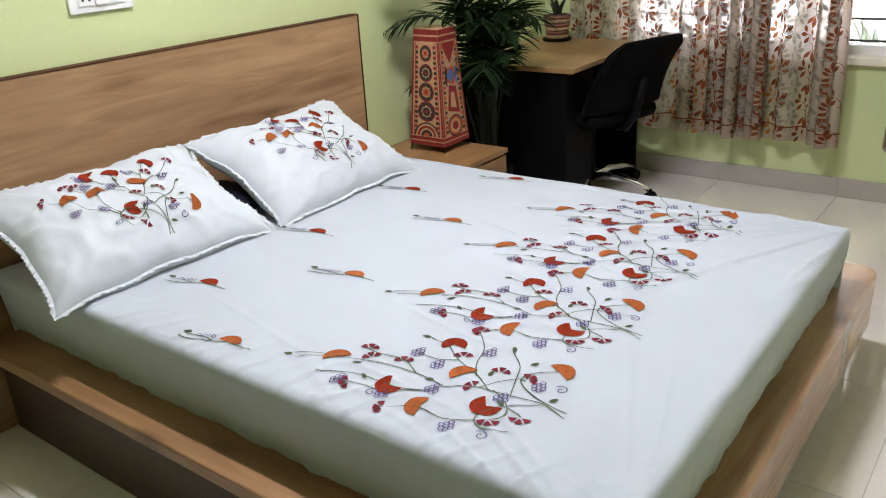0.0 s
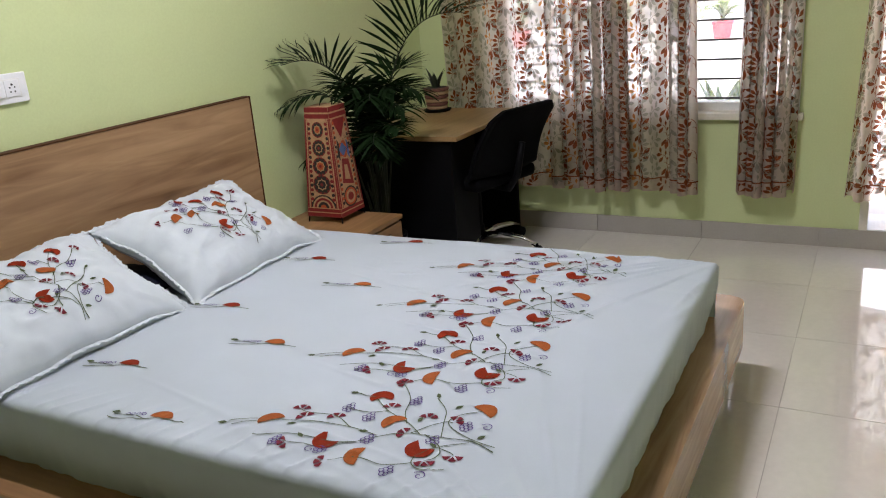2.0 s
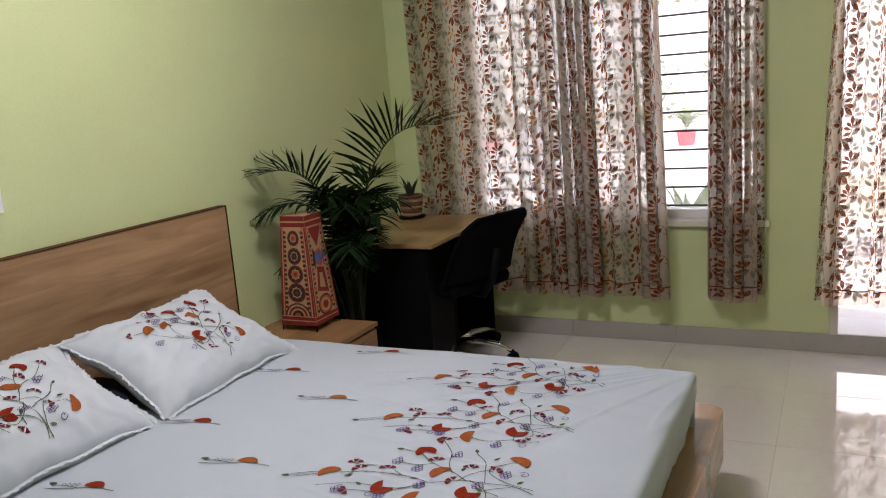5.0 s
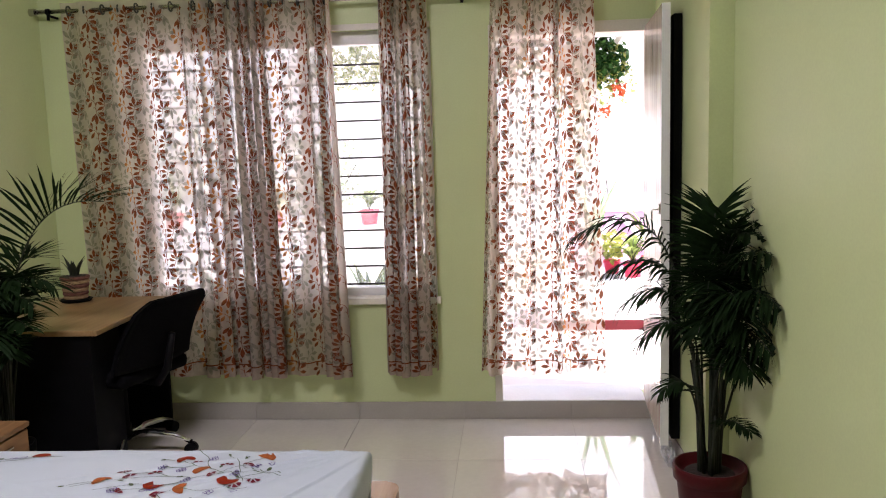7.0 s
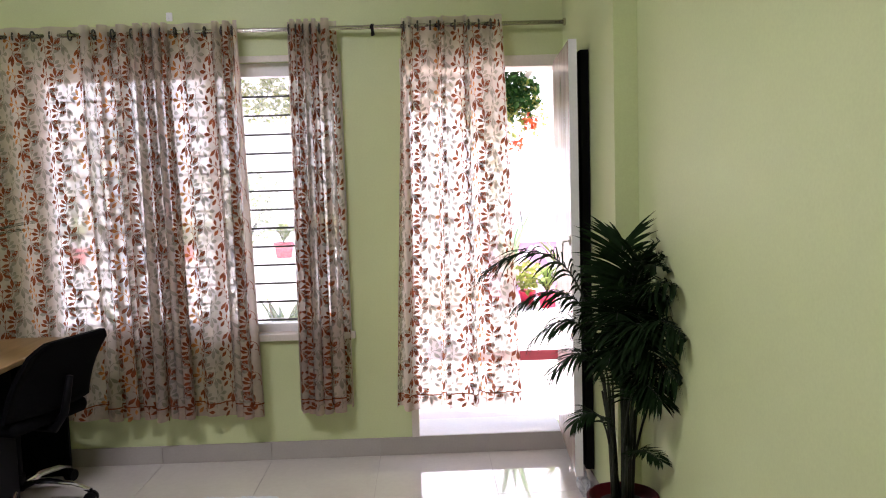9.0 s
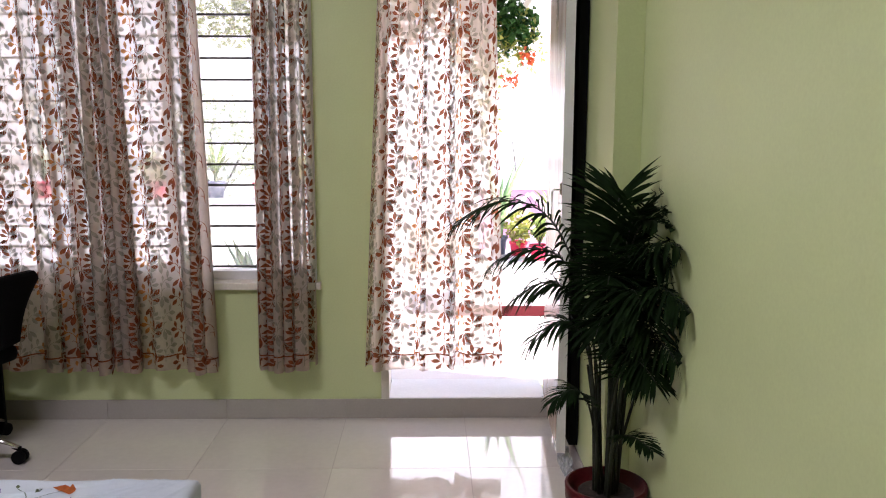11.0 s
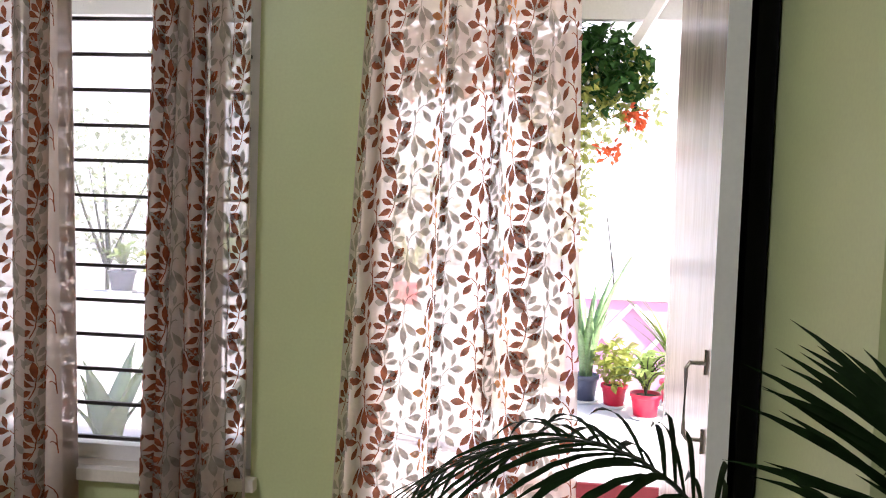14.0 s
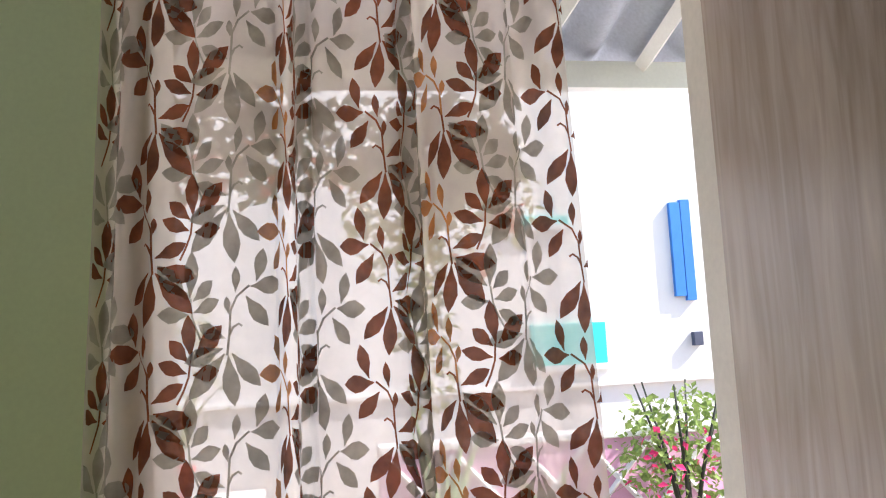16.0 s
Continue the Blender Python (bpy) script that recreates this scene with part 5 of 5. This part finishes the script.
vs, fs = [], []
rows = 2
for r in range(rows):
    y0, y1 = 4.82 + 0.69 * r, 4.82 + 0.69 * (r + 1) + 0.05
    k = len(vs)
    nx = 420
    for j, yy in enumerate((y0, y1)):
        for i in range(nx + 1):
            x = -3.0 + 5.6 * i / nx
            ph = (x / 0.177) % 1
            h = 0.028 * math.sin(x / 0.177 * math.tau) + (0.02 if ph < 0.3 else 0)
            vs.append((x, yy, roof_z(yy) + h + 0.03 - 0.012 * r + (0.012 if j == 0 else 0.03)))
    for i in range(nx):
        fs.append((k + i, k + i + 1, k + nx + 2 + i, k + nx + 1 + i))
raw("roof_sheet", vs, fs, M_ROOF, roof, "grey corrugated sheets", True)
YE = 6.06
part("beam", boxes((-3.0, 2.6, YE - 0.05, YE, roof_z(YE) - 0.10, roof_z(YE) - 0.01)), M_WHITE, roof, "white eaves beam")
part("beam", boxes((-3.0, 2.6, YF + WT + 0.001, YF + WT + 0.05, 2.62, 2.72)), M_WHITE, roof, "white wall beam")
for x in (-2.2, -1.1, 0.0, 1.12, 1.9):
    bm = bmesh.new()
    a, b = Vector((x, 4.86, roof_z(4.86) - 0.03)), Vector((x, 6.04, roof_z(6.04) - 0.03))
    rod_mesh(bm, a, b, 0.03, seg=4)
    part("rafter", bm, M_WHITE, roof)
bm = bmesh.new()
rod_mesh(bm, (1.38, 6.0, 2.22), (1.62, 5.0, 2.64), 0.026, seg=4)
part("brace", bm, M_WHITE, roof)


def leaves(name, parent, centre, spread, count, size, material, seed, hang=0.0):
    """A loose clump of separate small leaves."""
    rnd = random.Random(seed)
    vs, fs = [], []
    for i in range(count):
        while True:
            p = Vector((rnd.uniform(-1, 1), rnd.uniform(-1, 1), rnd.uniform(-1, 1)))
            if p.length < 1 and noise.noise(p * 2.3 + Vector((seed, 0, 0))) > -0.22 - 0.2 * p.z:
                break
        c = Vector(centre) + Vector((p.x * spread[0], p.y * spread[1], p.z * spread[2]))
        q = Euler((rnd.uniform(-1.1, 1.1), rnd.uniform(-1.1, 1.1), rnd.uniform(0, 6.3))).to_matrix()
        s = size * rnd.uniform(0.6, 1.3)
        k = len(vs)
        for u, w, h in ((0, 0, 0), (0.45, 0.32, 0.05), (1, 0, -0.12), (0.45, -0.32, 0.05)):
            vs.append(c + q @ Vector((u * s, w * s, h * s)))
        fs.append((k, k + 1, k + 2, k + 3))
    ob = raw(name, vs, fs, material, parent)
    ob["kind"] = "stuff"
    return ob


vine = thing("flowering_vine", "green climbing vine with orange blossoms hanging from the eaves", "plant", (1.12, 6.1, 1.92))
bm = bmesh.new()
tube(bm, [(-0.9, 0.05, 0.36), (-0.3, 0.0, 0.34), (0.15, 0.02, 0.24), (0.30, 0.0, 0.0)], [0.02, 0.016, 0.012, 0.006], 6)
part("stem", bm, M_STALK, vine, "", True)
leaves("dense_leaves", vine, (0.08, 0, 0.18), (0.28, 0.16, 0.22), 900, 0.062, M_VINE, 11)
leaves("dense_leaves", vine, (-0.7, 0.05, 0.25), (0.75, 0.2, 0.2), 1000, 0.065, M_VINE, 12)
leaves("young_leaves", vine, (0.02, 0, -0.26), (0.09, 0.09, 0.42), 300, 0.048, M_VINE_LIGHT, 13)
leaves("young_leaves", vine, (-0.02, -0.06, 0.02), (0.24, 0.14, 0.26), 420, 0.05, M_VINE_LIGHT, 18)
leaves("young_leaves", vine, (0.26, -0.03, 0.08), (0.13, 0.10, 0.22), 220, 0.04, M_VINE_LIGHT, 14)
leaves("young_leaves", vine, (-1.45, 0.05, 0.22), (0.55, 0.2, 0.2), 620, 0.06, M_VINE_LIGHT, 19)
leaves("blossoms", vine, (0.27, -0.1, -0.02), (0.06, 0.05, 0.05), 40, 0.045, M_BLOSSOM, 15)
leaves("blossoms", vine, (0.17, -0.1, -0.17), (0.05, 0.05, 0.05), 36, 0.04, M_BLOSSOM, 16)
leaves("blossoms", vine, (-0.6, -0.1, 0.12), (0.5, 0.1, 0.12), 60, 0.045, M_BLOSSOM, 17)


def garden_pot(at, r, h, mat_, label, filler, group="", seed=1):
    e = thing("potted_plant", label, "plant", at, group=group)
    pot(e, r, h, mat_)
    part("saucer", lathe(bmesh.new(), [(r * 0.9, -0.012), (r * 1.05, 0.0), (r * 1.0, 0.004), (0.01, 0.0)], 28), M_WHITE, e, "white saucer")
    filler(e, r, h, seed)
    return e


def fern(e, r, h, seed):
    rnd = random.Random(seed)
    for k in range(16):
        az = k * 22.5 + rnd.uniform(-8, 8)
        reach, peak = rnd.uniform(0.10, 0.22), h + rnd.uniform(0.10, 0.22)
        tip = (reach * math.cos(radians(az)), reach * math.sin(radians(az)), peak - rnd.uniform(-0.03, 0.08))
        frond(e, (0, 0, h * 0.9), tip, peak, 16, 0.04, 0.012, seed * 50 + k, stem=0.15).data.materials[1] = M_FERN


def snake(e, r, h, seed):
    rnd = random.Random(seed)
    for k in range(12):
        a = k * 0.55 + rnd.random() * 0.4
        sword(e, (0.03 * math.cos(a), 0.03 * math.sin(a), h * 0.9), a, rnd.uniform(0.35, 0.75), 0.024, rnd.uniform(0.1, 0.5))


def spiky(e, r, h, seed):
    rnd = random.Random(seed)
    for k in range(26):
        a = k * 0.9 + rnd.random() * 0.4
        sword(e, (0.01, 0, h * 0.9), a, rnd.uniform(0.22, 0.5), 0.010, rnd.uniform(0.3, 1.1), M_FERN)


def bush(e, r, h, seed):
    leaves("leaves", e, (0, 0, h + 0.10), (r * 1.4, r * 1.4, 0.14), 220, 0.06, M_VINE_LIGHT, seed)


G = "row of garden pots"
ledge = tagged(part("garden_ledge", boxes((0.95, 3.6, 6.36, 7.1, 0.10, 0.465), bevel=0.01), M_WHITEWALL), "low whitewashed ledge on the patio", "ledge")
strip = tagged(part("tile_strip", boxes((0.95, 3.6, 6.335, 6.357, 0.101, 0.175), bevel=0.002), M_REDPOT), "red tile strip along the foot of the ledge", "tile strip")
for k, (x, y) in enumerate(((1.565, 6.52), (1.745, 6.54), (1.93, 6.56), (2.12, 6.55))):
    garden_pot((x, y, 0.478), 0.078, 0.115, M_PINKPOT, "light green fern in a bright red pot on the ledge", fern, G, 21 + k)
garden_pot((1.43, 6.72, 0.478), 0.07, 0.11, M_PINKPOT, "leafy plant in a bright red pot on the ledge", bush, G, 26)
garden_pot((1.75, 6.85, 0.478), 0.07, 0.12, M_PINKPOT, "spiky plant in a bright red pot on the ledge", spiky, G, 27)
blue = garden_pot((1.285, 6.80, 0.478), 0.072, 0.14, M_BLUEPOT, "tall snake plant in a slate blue pot on the ledge", snake, "", 41)
bm = bmesh.new()
tube(bm, [(0.02, 0.0, 0.12), (0.06, 0.02, 0.35), (0.13, 0.02, 0.62), (0.12, 0.03, 0.72), (0.08, 0.03, 0.98)], [0.007, 0.006, 0.005, 0.004, 0.003], 6)
part("twig", bm, M_STALK, blue, "dry bare twig", True)

parapet = tagged(part("parapet_wall", boxes((-7.0, 0.55, 8.0, 8.22, -0.1, 0.775), bevel=0.01), M_WHITEWALL), "low whitewashed parapet with pots on it", "wall")
for k, x in enumerate((-3.3, -2.75, -2.02, -1.72, -1.2, -0.76, -0.35, 0.1)):
    garden_pot((x, 8.1, 0.788), 0.10, 0.15, M_BLUEPOT if k in (2, 4, 6) else M_PINKPOT, "leafy plant in a blue pot on the parapet" if k in (2, 4, 6) else "leafy plant in a red pot on the parapet", (bush, spiky, fern)[k % 3], G, 30 + k)


def broad(e, r, h, seed):
    rnd = random.Random(seed)
    for k in range(9):
        a = k * 0.75 + rnd.random() * 0.5
        sword(e, (0.02 * math.cos(a), 0.02 * math.sin(a), h * 0.9), a, rnd.uniform(0.3, 0.55), 0.045, rnd.uniform(0.3, 0.9), (M_SNAKE, M_FERN)[k % 2])


for k, x in enumerate((-1.35, -0.84, -0.35, 0.05)):
    garden_pot((x, 5.65 + 0.1 * (k % 2), 0.113), 0.13, 0.22, M_PINKPOT if k % 2 else M_BLUEPOT, "broad leaved plant in a pot under the window", broad, "pots under the window", 80 + k)

# garden wall, neighbour house
gw = thing("garden_wall", "low pink garden wall with white lattice relief", "wall", (0, 9.5, 0))
part("wall_body", boxes((1.3, 9, 0, 0.15, -0.1, 0.74), bevel=0.01), M_PINKWALL, gw)
part("coping", boxes((1.3, 9, -0.03, 0.18, 0.741, 0.80), bevel=0.01), M_WHITEWALL, gw, "white coping")
bm = bmesh.new()
for k in range(15):
    x = 1.6 + 0.5 * k
    for q in (-1, 1):
        rod_mesh(bm, (x - 0.24 * q, -0.012, 0.18), (x + 0.24 * q, -0.012, 0.70), 0.022, seg=4)
ob = part("lattice_relief", bm, M_WHITEWALL, gw, "white diagonal relief")
ob["kind"] = "stuff"

house = thing("neighbour_house", "plain white two storey house with turquoise panels", "house", (0, 12, 0))
part("wall", boxes((-14, 22, 0, 8, -0.2, 6.0)), M_WHITEWALL, house)
part("parapet", boxes((-14.2, 22.2, -0.15, 8.2, 6.001, 6.2)), M_WHITEWALL, house)
for x0, x1, z0, z1 in ((3.2, 4.05, 1.22, 1.66), (3.1, 3.72, 2.74, 2.83)):
    w = part("window", boxes((x0, x1, -0.05, -0.001, z0, z1), bevel=0.01), M_CYAN, house, "turquoise shutter panel")
    part("sill", boxes((x0 - 0.05, x1 + 0.05, -0.08, -0.001, z0 - 0.06, z0 - 0.002)), M_WHITEWALL, w)
part("ledge_band", boxes((-14, 22, -0.06, -0.001, 0.98, 1.02)), M_WHITEWALL, house)
bl = part("shutter", boxes((4.90, 5.02, -0.06, -0.001, 1.9, 2.95), (5.03, 5.14, -0.06, -0.001, 1.85, 2.98)), M_BLUE, house, "blue painted shutter")
part("meter_box", boxes((5.06, 5.16, -0.08, -0.001, 1.35, 1.5)), M_BLUEPOT, house, "small grey meter box")

tree = thing("oleander_bush", "flowering green bush with pink blossoms by the garden wall", "plant", (3.45, 9.1, 0))
bm = bmesh.new()
for k in range(6):
    a = k * 1.05
    tube(bm, [(0, 0, -0.05), (0.12 * math.cos(a), 0.12 * math.sin(a), 0.5), (0.35 * math.cos(a), 0.3 * math.sin(a), 1.15)], [0.022, 0.014, 0.006], 6)
part("trunk", bm, M_STALK, tree, "", True)
leaves("leaf_mass", tree, (0, 0, 0.68), (0.55, 0.4, 0.45), 900, 0.07, M_FERN, 51)
leaves("blossoms", tree, (-0.1, -0.2, 0.62), (0.45, 0.3, 0.25), 50, 0.07, M_PINKBLOSSOM, 52)
for k, (x, y, hgt) in enumerate(((-3.2, 10.0, 2.2), (-1.6, 9.6, 1.7), (-0.3, 9.9, 2.0), (5.4, 10.6, 1.5))):
    t2 = thing("garden_shrub", "tall leafy garden shrub behind the patio", "plant", (x, y, 0), group="garden shrubs")
    bm = bmesh.new()
    tube(bm, [(0, 0, -0.05), (0.03, 0.02, hgt * 0.4), (-0.02, 0, hgt * 0.8)], [0.04, 0.028, 0.01], 7)
    for a in (0.3, 2.4, 4.4):
        tube(bm, [(0.02, 0.01, hgt * 0.35), (0.25 * math.cos(a), 0.25 * math.sin(a), hgt * 0.6), (0.45 * math.cos(a), 0.4 * math.sin(a), hgt * 0.8)], [0.02, 0.013, 0.005], 6)
    part("trunk", bm, M_STALK, t2, "", True)
    leaves("leaves", t2, (0, 0, hgt * 0.72), (0.62, 0.5, hgt * 0.36), 520, 0.075, M_PALEBUSH, 60 + k)

# ---------------------------------------------------------------- skirting and floor tiles, piece by piece
TS, JX, JY = 0.60, 0.336, 4.585


def shared_box(name, sx, sy, sz, material, bevel):
    bm = boxes((0, sx, 0, sy, 0, sz), bevel=bevel)
    me = bpy.data.meshes.new(name)
    bm.to_mesh(me)
    bm.free()
    me.materials.append(material)
    return me


baseboard = tagged(part("baseboard", boxes((XL, XP, YF - 0.0055, YF - 0.0005, 0.0, 0.10), (XP - 0.0055, XP - 0.0005, PILLAR_Y, YF - 0.006, 0, 0.10), (XP, XR, PILLAR_Y - 0.0055, PILLAR_Y - 0.0005, 0, 0.10), (XR - 0.0055, XR - 0.0005, YB, PILLAR_Y - 0.006, 0, 0.10), (XL + 0.0005, XL + 0.0055, YB, YF - 0.006, 0, 0.10)), M_GROUT), "grey skirting tiles along the walls", "skirting", kind="structure")
run = shared_box("skirting_tile", TS - 0.003, 0.006, 0.10, M_SKIRT, 0.0)
x = JX - TS * 4
while x < XP:
    x0, x1 = max(x, XL + 0.008), min(x + TS, XP - 0.013)
    if x1 - x0 > 0.05:
        ob = new("skirting_tile", run)
        ob.parent = baseboard
        ob.location = (x0 + 0.0015, YF - 0.0118, 0.001)
        ob.scale = ((x1 - x0) / TS, 1, 1)
    x += TS
tile = shared_box("floor_tile", TS - 0.002, TS - 0.002, 0.012, M_TILE, 0.0004)
x = JX - TS * 4
while x < XR:
    y = JY - TS * 15
    while y < YF:
        x0, x1, y0, y1 = max(x, XL), min(x + TS, XR), max(y, YB), min(y + TS, YF)
        if x1 - x0 > 0.01 and y1 - y0 > 0.01:
            ob = new("floor_tile", tile)
            ob.parent = floor
            ob.location = (x0 + 0.0015, y0 + 0.0015, -0.012)
            ob.scale = ((x1 - x0) / TS, (y1 - y0) / TS, 1)
        y += TS
    x += TS
